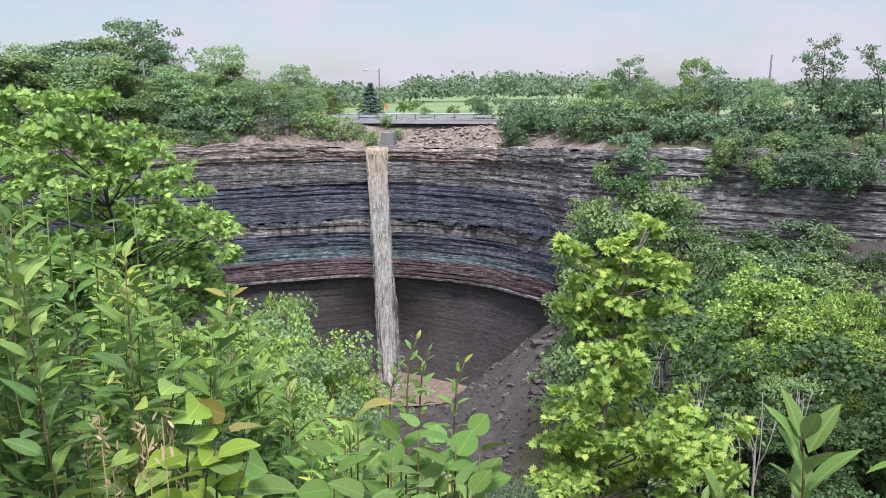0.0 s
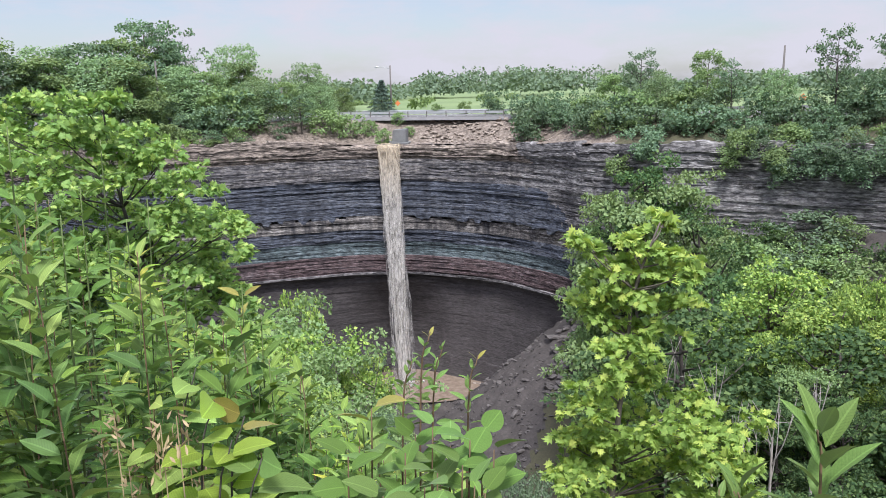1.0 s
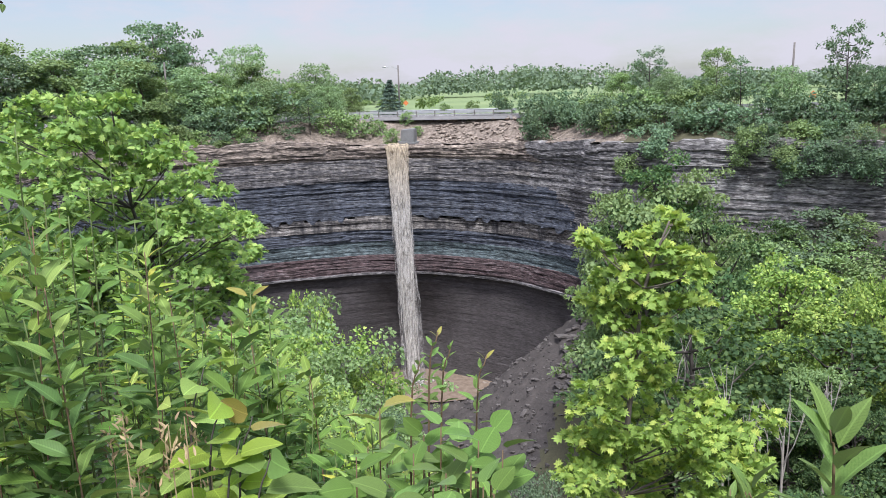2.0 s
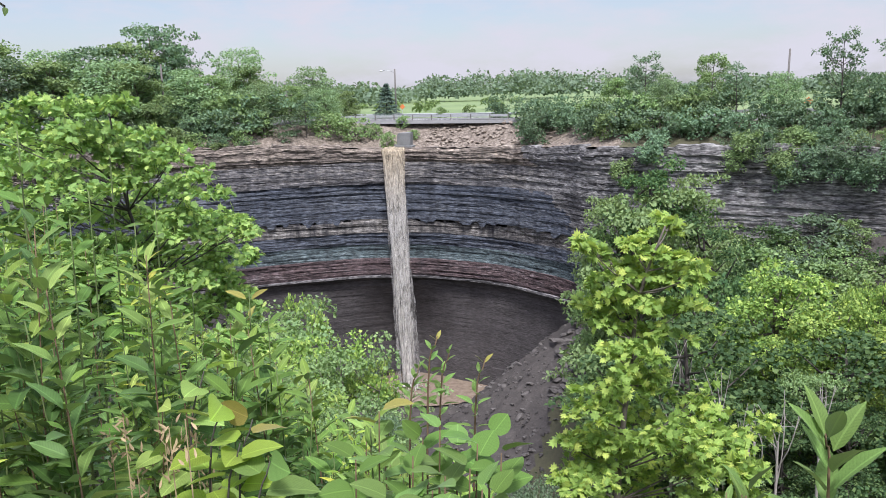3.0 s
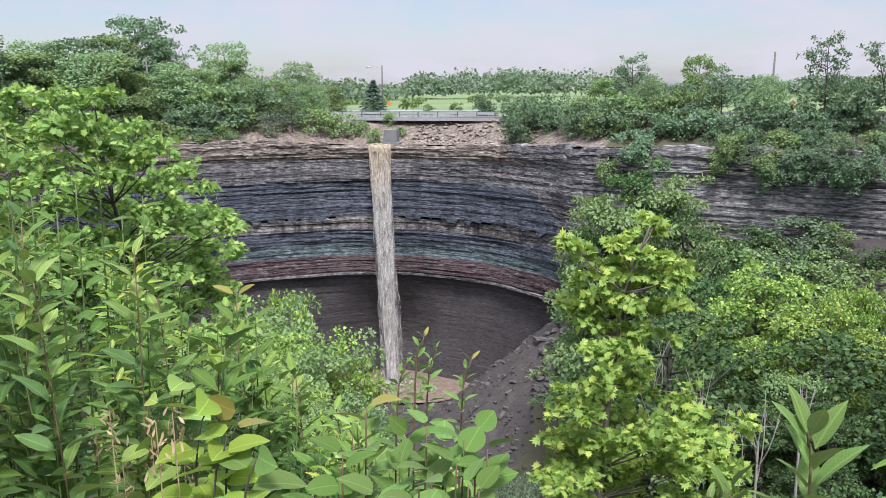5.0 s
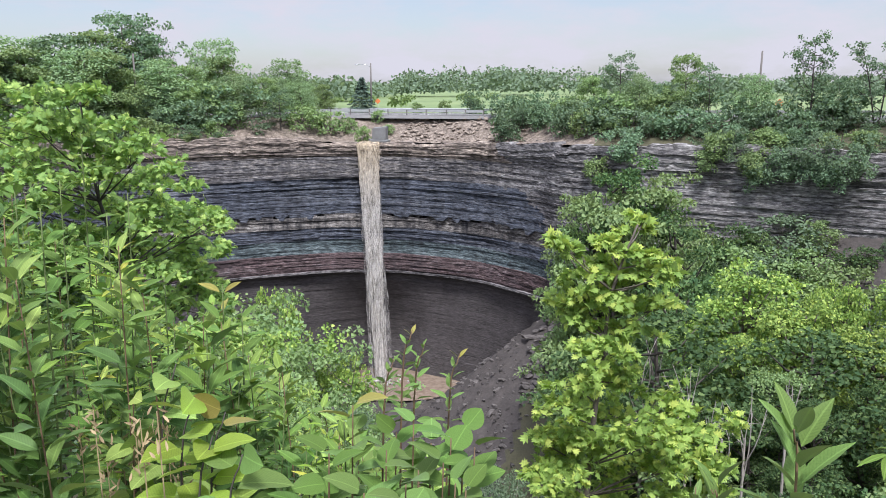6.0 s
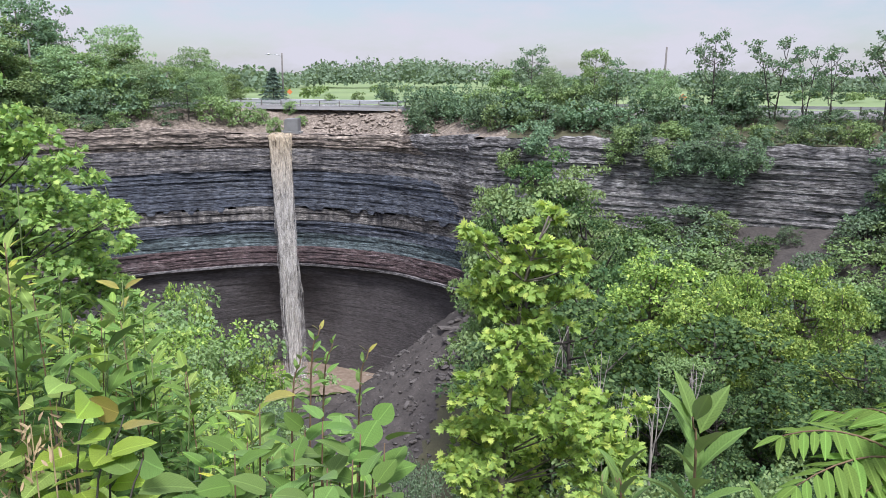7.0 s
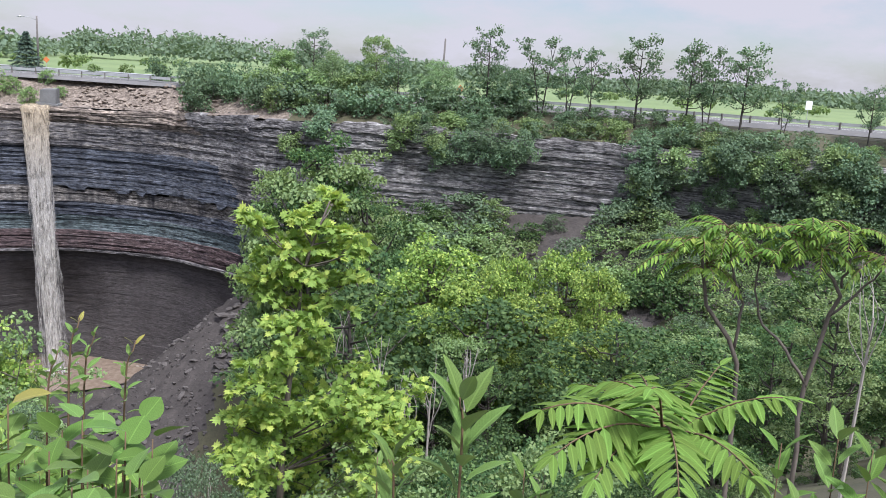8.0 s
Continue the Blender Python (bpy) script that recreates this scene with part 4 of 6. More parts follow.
thin_b = make_tree("tree", "sparse open-crowned tree with dark limbs on the rim", "tree", 10, 3.2, 0.32, 18, 2200, 0.26, CLUMP, LEAF_DARK, BARK_DARK, 6, lobe=0.26, stems=2, open_crown=1.0, group=RIM)
bush_a = make_tree("shrub", "dense green shrub on the rocky rim", "shrub", 3.2, 2.3, 0.0, 12, 1300, 0.30, CLUMP, LEAF_SHRUB, BARK, 7, stems=3, group="shrubs on the rim")
bush_b = make_tree("shrub", "dense dark green shrub on the rocky rim", "shrub", 3.2, 2.3, 0.0, 12, 1300, 0.30, CLUMP, LEAF_DARK, BARK, 8, stems=3, group="shrubs on the rim")
bush_c = make_tree("shrub", "grey-green shrub on the rocky rim", "shrub", 3.0, 2.2, 0.0, 12, 1300, 0.27, CLUMP, LEAF_GREY, BARK, 9, stems=3, group="shrubs on the rim")
mid_a = make_tree("tree", "yellow-green young maple on the gorge slope", "tree", 16, 2.7, 0.45, 44, 15000, 0.175, CLUMP, LEAF_MID, BARK, 10, lobe=0.34, flat=0.3, squash=0.6, lean=0.02, group=SLOPE)
mid_b = make_tree("tree", "green slope tree with layered crown", "tree", 12, 3.4, 0.25, 34, 12000, 0.15, CLUMP, LEAF_SHRUB, BARK_DARK, 11, lobe=0.28, flat=0.6, squash=0.35, lean=0.03, group=SLOPE)
mid_d = make_tree("tree", "slope tree with leaves coloured dark green for shade", "tree", 12, 3.3, 0.25, 30, 8500, 0.19, CLUMP, LEAF_SLOPE_SHADED, BARK_DARK, 12, lobe=0.29, flat=0.3, squash=0.6, lean=0.03, group=SLOPE)
tall_d = make_tree("tree", "tall slope maple with leaves coloured dark green for shade", "tree", 17, 3.2, 0.30, 40, 14000, 0.16, CLUMP, LEAF_SLOPE_SHADED, BARK_DARK, 22, lobe=0.28, flat=0.3, squash=0.55, lean=0.02, group=SLOPE)
scrub_a = make_tree("bush", "green bush on the steep gorge slope", "bush", 3.5, 2.1, 0.0, 18, 4600, 0.125, CLUMP, LEAF_SHRUB, BARK, 13, lobe=0.26, stems=4, group="bushes on the slope")
scrub_b = make_tree("bush", "bright green bush on the steep gorge slope", "bush", 3.5, 2.0, 0.0, 18, 4600, 0.125, CLUMP, LEAF_MID, BARK, 14, lobe=0.26, stems=4, group="bushes on the slope")
scrub_c = make_tree("bush", "small-leaved grey-green bush on the slope", "bush", 3.5, 2.0, 0.0, 18, 5000, 0.09, CLUMP, LEAF_GREY, TWIG_PALE, 15, lobe=0.26, stems=4, group="bushes on the slope")
scrub_d = make_tree("bush", "near slope bush with leaves coloured dark green for shade", "bush", 3.5, 2.1, 0.0, 18, 4600, 0.12, CLUMP, LEAF_SLOPE_SHADED, BARK_DARK, 16, lobe=0.26, stems=4, group="bushes on the slope")
foot_a = make_tree("bush", "green bush at the foot of the rock wall", "bush", 3.2, 2.3, 0.0, 14, 1700, 0.24, CLUMP, LEAF_SHRUB, BARK, 17, stems=3, group="bushes at the wall foot")
foot_b = make_tree("bush", "dark green bush at the foot of the rock wall", "bush", 3.2, 2.3, 0.0, 14, 1700, 0.24, CLUMP, LEAF_SLOPE_SHADED, BARK, 18, stems=3, group="bushes at the wall foot")
foot_c = make_tree("bush", "grey-green bush at the foot of the rock wall", "bush", 3.0, 2.2, 0.0, 14, 1700, 0.21, CLUMP, LEAF_GREY, BARK, 19, stems=3, group="bushes at the wall foot")
PATTERNS = [foot_a, foot_b, foot_c, oak_a, oak_b, oak_d, thin_a, thin_b, bush_a, bush_b, bush_c, mid_a, mid_b, mid_d, tall_d, scrub_a, scrub_b, scrub_c, scrub_d]

# ---- trees along the far rim ----
for az, d, el, proto, wide in (
        (-31.5, 120, 0.078, oak_a, 1.2), (-28.6, 122, 0.064, oak_b, 1.3), (-26.4, 121, 0.057, oak_a, 1.3), (-24.6, 124, 0.060, oak_d, 1.2), (-22.4, 126, 0.064, oak_b, 1.2), (-29.8, 116, 0.050, oak_d, 1.3), (-25.6, 117, 0.044, oak_b, 1.4),
        (-23.2, 117, 0.046, oak_a, 1.3), (-20.3, 130, 0.086, oak_d, 0.95), (-18.9, 132, 0.064, oak_d, 0.9), (-20.8, 118, 0.040, oak_b, 1.3), (-18.2, 121, 0.034, oak_a, 1.4), (-15.2, 136, 0.057, oak_a, 0.95), (-13.6, 134, 0.036, oak_b, 1.0),
        (-16.4, 122, 0.026, oak_b, 1.3), (-13.8, 121, 0.016, oak_a, 1.3), (-9.8, 134, 0.034, oak_a, 1.1), (-11.4, 123, 0.012, oak_b, 1.3), (-9.0, 124, 0.008, oak_a, 1.2), (-7.4, 128, 0.004, oak_b, 1.0),
        (-35, 112, 0.07, oak_a, 1.2), (-39, 108, 0.07, oak_b, 1.2),
        (12.8, 104, 0.040, thin_a, 0.9), (11.4, 106, 0.012, oak_b, 1.1), (17.1, 99, 0.036, oak_b, 0.8), (18.6, 98, 0.026, thin_a, 0.8), (15.6, 100, 0.002, oak_d, 0.9),
        (21.7, 97, 0.014, oak_a, 0.9), (24.8, 96, 0.058, thin_a, 0.75), (28.4, 94, 0.050, thin_b, 0.9), (26.4, 96, 0.012, oak_d, 0.7), (30.2, 93, 0.038, thin_b, 0.8),
        (32.2, 92, 0.040, thin_b, 0.7), (35.0, 88, 0.058, thin_a, 0.85), (38.3, 86, 0.054, thin_a, 0.8), (39.6, 85, 0.05, thin_b, 0.7), (41.8, 84, 0.054, thin_a, 0.85),
        (44.5, 84, 0.017, thin_b, 0.7), (49.4, 78, 0.016, thin_a, 0.8), (52.5, 74, 0.03, oak_b, 0.9), (56, 70, 0.04, oak_a, 0.9)):
    stand(proto, az, max(d, rim_distance(az) + 5.5), el, wide=wide * 1.12)
for az, d, el in ((2.9, 121.5, -0.004), (-1.2, 128, -0.018), (0.8, 131, -0.016), (7.6, 112, -0.006), (9.0, 110, -0.010)):
    stand(bush_b if az > 2 else bush_a, az, d, el, wide=0.9)

rim_rng = random.Random(77)
for s_at in np.arange(20, PLAN_S[-1] - 18, 3.0):
    k = int(np.argmin(np.abs(PLAN_S - s_at)))
    for row in range(3):
        back = 2.2 + row * 2.6 + rim_rng.uniform(-0.8, 0.8)
        p = PLAN[k, :2] - PLAN_IN[k] * back
        az, d = math.degrees(math.atan2(p[0], p[1])), math.hypot(*p)
        if -6.6 < az < 4.3 or (4.3 < az < 18 and row == 0) or (-13.5 < az < -6 and row == 0) or az < -45 or (row == 2 and az < 0 and rim_rng.random() < 0.5):
            continue
        if az < 0:
            proto = rim_rng.choice((bush_a, bush_a, bush_b, bush_c))
            h = rim_rng.uniform(2.2, 3.4) + row * 1.2 * min(1, (abs(az) - 4) / 10)
        else:
            proto = rim_rng.choice((bush_b, bush_b, bush_a, bush_c))
            h = rim_rng.uniform(2.0, 3.4) + 0.4 * row if az < 27 else (rim_rng.uniform(2.0, 3.0) if az < 40 else rim_rng.uniform(1.2, 1.9)) - 0.45 * row
        if row and rim_rng.random() < (0.15 if az < 27 else 0.04):
            proto, h = rim_rng.choice((oak_a, oak_b, thin_a, oak_d)), rim_rng.uniform(3.6, 6.4)
        stand(proto, az, d, high=h, wide=rim_rng.uniform(0.9, 1.25), turn=rim_rng.uniform(0, 6), sink=0.3)
for az, d, el in ((6.0, 109, -0.012), (5.0, 107, -0.030)):
    stand(bush_b, az, d, el, wide=0.8)
for az, d, h in ((-6.4, 115.2, 3.0), (-7.2, 114.4, 2.6), (-5.9, 118.5, 2.2), (-4.9, 115.8, 2.4), (-3.1, 117.5, 1.5), (-3.8, 120.0, 1.9), (-8.2, 113.6, 2.4)):
    stand(bush_c if h > 2.5 else bush_a, az, d, high=h, wide=0.9)

# ---- far wood behind the fields: one mass of countless trees ----
wood_rng = np.random.default_rng(40)
w_lobes = []
for k in range(340):
    az = wood_rng.uniform(-45, 75)
    d = wood_rng.uniform(330, 430) if az > -6 else wood_rng.uniform(240, 330)
    top = (11.0 + 3.0 * math.sin(az * 0.35) * 0.5 + wood_rng.normal() * 1.3) * (0.62 if az < -3.5 else 1.0) * (0.6 if az > 14 else 1.0)
    p = place(az, d, 37.4)
    w_lobes.append((np.array([p.x, p.y, 37.4 + top * 0.62]), wood_rng.uniform(4, 7.5), top * 0.36))
    w_lobes.append((np.array([p.x + wood_rng.normal() * 2, p.y - 2, 37.4 + top * 0.34]), wood_rng.uniform(7, 11), top * 0.36))
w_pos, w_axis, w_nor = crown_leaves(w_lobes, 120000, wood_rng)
# the belt's hazy paleness comes from its leaf colour
far_wood = foliage("far_wood", CLUMP, w_pos, w_axis, w_nor, wood_rng.uniform(1.1, 1.9, len(w_pos)), LEAF_FAR_HAZED, None)
tagged(far_wood, "distant belt of green woodland beyond the fields", "woodland", kind="stuff")
hedge_lobes = [(np.array([*place(az, d)[:2], 38.2 + h * 0.4]), h * 0.8, h * 0.5)
               for az, d, h in [(wood_rng.uniform(-12, 55), wood_rng.uniform(135, 210), wood_rng.uniform(0.8, 1.9)) for _ in range(60)]]
h_pos, h_axis, h_nor = crown_leaves(hedge_lobes, 9000, wood_rng)
far_scrub = foliage("field_scrub", CLUMP, h_pos, h_axis, h_nor, wood_rng.uniform(0.35, 0.7, len(h_pos)), LEAF_SHRUB, None)
tagged(far_scrub, "scattered low scrub along the field edge", "scrub", kind="stuff")

# ---- wooded slopes inside the gorge ----
RIGHT_CAP = ((8, -0.21), (10, -0.17), (12.5, -0.12), (17, -0.14), (20, -0.155), (24, -0.18), (28, -0.20), (31, -0.23), (34, -0.215), (38, -0.19), (44, -0.15), (54, -0.12))
FAR_CAP = ((8, -0.20), (10, -0.17), (12, -0.12), (17, -0.125), (24, -0.14), (28, -0.165), (31, -0.19), (33, -0.20), (36, -0.17), (44, -0.13), (54, -0.10))
slope_rng = random.Random(5)
placed = 0
for _ in range(1400):
    az, d = slope_rng.uniform(8.5, 56), slope_rng.uniform(26, 84)
    p = place(az, d)
    side = float(cliff_side(np.array([p.x]), np.array([p.y]))[0][0])
    if side > -3 or p.x < 18.5 + 0.2 * (p.y - 88) or placed > 70:
        continue
    if 28.5 < az < 33.5 and 48 < d < 76:
        continue
    z = on_ground(az, d)[2]
    room = EYE_Z + d * (edge_at(az, FAR_CAP if d > 52 else RIGHT_CAP) - slope_rng.uniform(0.0, 0.05) - (0.09 if d < 42 else 0.0)) - z
    if room < 0.8:
        continue
    if d > 52:
        proto = slope_rng.choice((foot_a, mid_d, foot_c, scrub_c, foot_b))
        h = min(room, slope_rng.uniform(3.0, 6.0))
    else:
        proto = slope_rng.choice((mid_d, mid_d, mid_d, mid_b))
        h = min(room, slope_rng.uniform(7.0, 11.0))
    stand(proto, az, d, high=h, wide=slope_rng.uniform(0.95, 1.35) * (1.0 if h > 4 else 1.2), turn=slope_rng.uniform(0, 6), sink=0.2)
    placed += 1
for az, d, el, proto, wide in ((14.0, 66, -0.081, tall_d, 0.95), (11.0, 68, -0.128, mid_b, 0.6), (15.6, 67, -0.104, mid_b, 0.75), (12.4, 66, -0.150, mid_b, 0.7), (13.4, 62, -0.125, mid_b, 0.8), (12.2, 70, -0.16, tall_d, 0.7), (16.5, 60, -0.15, tall_d, 0.9),
                               (22.0, 36, -0.202, mid_a, 1.0), (19.2, 36, -0.268, mid_a, 0.75), (25.2, 34, -0.242, mid_a, 1.05), (27.8, 38, -0.214, mid_a, 0.6), (31.4, 39, -0.200, mid_a, 0.8), (33.8, 36, -0.220, mid_a, 0.75), (29.4, 33, -0.262, mid_a, 1.05),
                               (35.2, 33, -0.300, mid_a, 0.9), (22.6, 31, -0.292, mid_a, 0.8), (24.6, 29, -0.330, mid_b, 0.7), (26.5, 27, -0.360, tall_d, 1.0), (22.5, 27, -0.38, tall_d, 1.0), (20.0, 31, -0.33, tall_d, 0.9), (18.0, 44, -0.23, mid_d, 0.8),
                               (30.0, 30, -0.33, tall_d, 0.9), (26.2, 40, -0.225, mid_a, 0.5), (16.2, 30, -0.36, tall_d, 0.8), (15.8, 36, -0.29, mid_b, 0.6),
                               (36, 26, -0.34, tall_d, 1.0), (41, 24, -0.33, tall_d, 1.0), (46, 24, -0.29, tall_d, 1.0), (50, 22, -0.22, mid_b, 1.0)):
    stand(proto, az, d, el, wide=wide)
# scrub that climbs to the foot of the rock wall, and some that hangs over its rim
for s_at in np.arange(PLAN_S[np.argmin(np.abs(PLAN[:, 0] - 17))], PLAN_S[-1] - 22, 3.2):
    k = int(np.argmin(np.abs(PLAN_S - s_at)))
    for row in range(4):
        q = PLAN[k, :2] + PLAN_IN[k] * (2.0 + row * 3.0 + slope_rng.uniform(-1, 1))
        az, d = math.degrees(math.atan2(q[0], q[1])), math.hypot(*q)
        if az < 9.8 or 27.5 < az < 34 and slope_rng.random() < 0.4:
            continue
        stand(slope_rng.choice((foot_a, foot_a, foot_c, foot_b)), az, d, high=slope_rng.uniform(1.6, 3.4) + 0.3 * row + (1.0 if az < 27 else 0.0), wide=slope_rng.uniform(1.0, 1.4), turn=slope_rng.uniform(0, 6), sink=0.3)
def cling(proto, k, z, high, wide):
    """A shrub rooted in the rock face, leaning out and turning upward."""
    p = PLAN[k, :2] + PLAN_IN[k] * (0.2 + big[k])
    out_way = Vector((*PLAN_IN[k], 0.0))
    lean_axis = Vector((0, 0, 1)).cross(out_way)
    size = high / proto["tall"]
    turn = Matrix.Rotation(radians(38), 4, lean_axis) @ Matrix.Rotation(slope_rng.uniform(0, 6.28), 4, "Z")
    copy_thing(proto, Matrix.Translation((p[0], p[1], z)) @ turn @ Matrix.Diagonal((size * wide, size * wide, size, 1)))


face_at = PLAN_S[np.argmin(np.abs(PLAN[:, 0] - 22))]
for n_cling in range(430):
    k = int(np.argmin(np.abs(PLAN_S - slope_rng.uniform(face_at - 6, PLAN_S[-1] - 24))))
    az, d = math.degrees(math.atan2(PLAN[k, 0], PLAN[k, 1])), math.hypot(*PLAN[k, :2])
    el = -0.052 - 0.105 * slope_rng.random() ** 2.0
    if az < 17.5 and slope_rng.random() < 0.85 or az < 29 and el < -0.105 or 28 < az < 35 and el < -0.072 or 37 < az < 41 and el < -0.11 and slope_rng.random() < 0.7:
        continue
    z = EYE_Z + d * el
    if PLAN[k, 2] + 1.0 < z < RIM_Z[k]:
        cling(slope_rng.choice((bush_b, bush_b, bush_a, bush_c)), k, z - 0.8, slope_rng.uniform(1.5, 3.0), slope_rng.uniform(0.9, 1.3))
for s_at in np.arange(24, PLAN_S[-1] - 20, 3.1):
    k = int(np.argmin(np.abs(PLAN_S - s_at - slope_rng.uniform(-1, 1))))
    q = PLAN[k, :2] - PLAN_IN[k] * slope_rng.uniform(0.9, 1.6)
    az, d = math.degrees(math.atan2(q[0], q[1])), math.hypot(*q)
    if -14 < az < 17 or az < -44:
        continue
    stand(slope_rng.choice((bush_a, bush_b, bush_c)), az, d, high=slope_rng.uniform(1.2, 2.4) + (0.8 if az > 20 else 0), wide=slope_rng.uniform(1.0, 1.5), turn=slope_rng.uniform(0, 6), sink=0.5)
LEFT_CAP = ((-45, -0.02), (-30, -0.10), (-22, -0.14), (-17, -0.26), (-13, -0.29), (-9, -0.345), (-6.5, -0.42), (-4, -0.47), (0, -0.53), (4, -0.60), (7, -0.70))
for _ in range(85):
    az = slope_rng.uniform(-20, 2.5) if _ % 3 else slope_rng.uniform(-42, -18)
    d = slope_rng.uniform(8, 23)
    x, y, z = on_ground(az, d)
    room = EYE_Z + d * (min(edge_at(az, LEFT_CAP), edge_at(az + 5, LEFT_CAP)) - slope_rng.uniform(0.0, 0.06)) - z
    if room < 1.0:
        continue
    h = min(room, slope_rng.uniform(4.5, 8.0))
    stand(slope_rng.choice((scrub_a, scrub_b, scrub_a, scrub_c)), az, d, high=h, wide=slope_rng.uniform(0.75, 0.95) * min(1.0, 4.2 / h), turn=slope_rng.uniform(0, 6), sink=0.2)
for az, d, el, proto in ((-12.5, 20, -0.272, scrub_a), (-10.5, 18, -0.298, scrub_b), (-8.8, 17, -0.315, scrub_a), (-7.2, 18, -0.34, scrub_b), (-14.2, 22, -0.25, scrub_a), (-11.5, 13, -0.36, scrub_b), (-9.2, 12, -0.39, scrub_a),
                         (-6.2, 14, -0.405, scrub_c), (-13.4, 12, -0.35, scrub_a), (-15.6, 16, -0.29, scrub_b), (-4.6, 13, -0.455, scrub_a), (-2.2, 14, -0.49, scrub_b), (0.6, 13, -0.52, scrub_a), (-11.0, 25, -0.247, scrub_b),
                         (3.8, 15, -0.492, scrub_c), (5.0, 14, -0.508, scrub_c), (-17.2, 14, -0.30, scrub_a), (-5.4, 20, -0.375, scrub_a)):
    tall = EYE_Z + d * el - on_ground(az, d)[2]
    stand(proto, az, d, el, wide=min(1.0, 4.6 / tall) * (0.45 if az == -11.0 else 0.62 if az > -8 else 0.9))
NEAR_CAP = ((7, -0.70), (9, -0.58), (14, -0.50), (20, -0.46), (30, -0.44), (40, -0.42), (55, -0.36))
for _ in range(46):
    az, d = slope_rng.uniform(10.5, 58), slope_rng.uniform(6, 24)
    x, y, z = on_ground(az, d)
    room = EYE_Z + d * (edge_at(az, NEAR_CAP) - slope_rng.uniform(0.0, 0.08)) - z
    if room < 0.7:
        continue
    h = min(room, slope_rng.uniform(1.4, 4.5))
    stand(slope_rng.choice((scrub_d, scrub_d, scrub_a)), az, d, high=h, wide=slope_rng.uniform(0.8, 1.1), turn=slope_rng.uniform(0, 6), sink=0.2)
retire(PATTERNS)
utility_pole(*on_ground(-4.3, 133)[:2], 37.3, EYE_Z + 133 * 0.0285 - 37.3, "weathered wooden utility pole with a lamp arm beside the road")
utility_pole(*on_ground(-19.75, 118)[:2], 37.3, EYE_Z + 118 * 0.0385 - 37.3, "weathered wooden utility pole among the trees", arms=0)
utility_pole(*on_ground(21.6, 112)[:2], 37.5, EYE_Z + 112 * 0.038 - 37.5, "tall weathered utility pole behind the rim trees", arms=0, lean=1.0)


# ---- plants by the lookout ----
def at(az, el, d):
    """A point at a bearing and slope from the lookout's eye level, at a level distance."""
    return np.array(place(az, d, EYE_Z + d * el))


def rooted(az, d):
    return np.array(on_ground(az, d)) + np.array([0, 0, -0.05])


def bend(points, n=10):
    """A smooth line of n points through the given ones."""
    p = np.asarray(points, float)
    if len(p) == 2:
        p = np.array([p[0], (p[0] + p[1]) / 2 + np.array([0.02, 0.015, 0]), p[1]])
    q = np.vstack([2 * p[0] - p[1], p, 2 * p[-1] - p[-2]])
    out = []
    for u in np.linspace(0, len(p) - 1 - 1e-6, n):
        i = int(u)
        t = u - i
        a, b, c, d = q[i], q[i + 1], q[i + 2], q[i + 3]
        out.append(0.5 * (2 * b + (c - a) * t + (2 * a - 5 * b + 4 * c - d) * t**2 + (3 * b - a - 3 * c + d) * t**3))
    return np.array(out)


def along(line, f):
    s = np.r_[0, np.cumsum(np.linalg.norm(np.diff(line, axis=0), axis=1))]
    return np.array([np.interp(f * s[-1], s, line[:, k]) for k in range(3)])


def stem_leaves(line, n, start, leaf, rise, rng, pairs=True, petiole=0.15, small_top=0.45):
    """Spots, directions and sizes of leaves up a stem."""
    pos, axis, nor, size = [], [], [], []
    turn = rng.uniform(0, 6.28)
    for i in range(n):
        f = start + (1 - start) * (i // 2 * 2 if pairs else i) / max(1, n - 1)
        a = turn + ((i // 2) * 1.57 + (i % 2) * 3.14 if pairs else i * 2.4) + rng.normal() * 0.25
        up = rise[0] + (rise[1] - rise[0]) * (f - start) / (1 - start + 1e-6) + rng.normal() * 0.15
        d = unit(np.array([math.cos(a), math.sin(a), up]))
        s = leaf * (1 - small_top * max(0, (f - start) / (1 - start + 1e-6)) ** 2) * rng.uniform(0.8, 1.15)
        pos.append(along(line, min(f, 1.0)) + d * s * petiole)
        axis.append(d + np.array([0, 0, -0.1]))
        nor.append(np.array([-d[0] * max(up, 0.1), -d[1] * max(up, 0.1), 1.0]) + rng.normal(size=3) * 0.38)
        size.append(s)
    return np.array(pos), np.array(axis), np.array(nor), np.array(size)


LEAF_CACHE = {}


def single_leaves(parent, shape, key, pos, axis, nor, size, mat):
    """Every leaf an object of its own on one shared blade."""
    if (key, mat.name) not in LEAF_CACHE:
        me = leaf_mesh("leaf", shape, np.zeros((1, 3)), np.array([[0, 1.0, 0]]), np.array([[0, 0, 1.0]]), np.ones(1))
        me.materials.append(mat)
        me.shade_smooth()
        LEAF_CACHE[key, mat.name] = me
    y = unit(axis)
    x = unit(np.cross(y, nor))
    z = np.cross(x, y)
    for k in range(len(pos)):
        ob = new("leaf", LEAF_CACHE[key, mat.name])
        ob.parent = parent
        m = Matrix.Identity(4)
        for c, v in enumerate((x[k], y[k], z[k])):
            for r in range(3):
                m[r][c] = v[r] * size[k]
        m.translation = pos[k]
        ob.matrix_basis = m


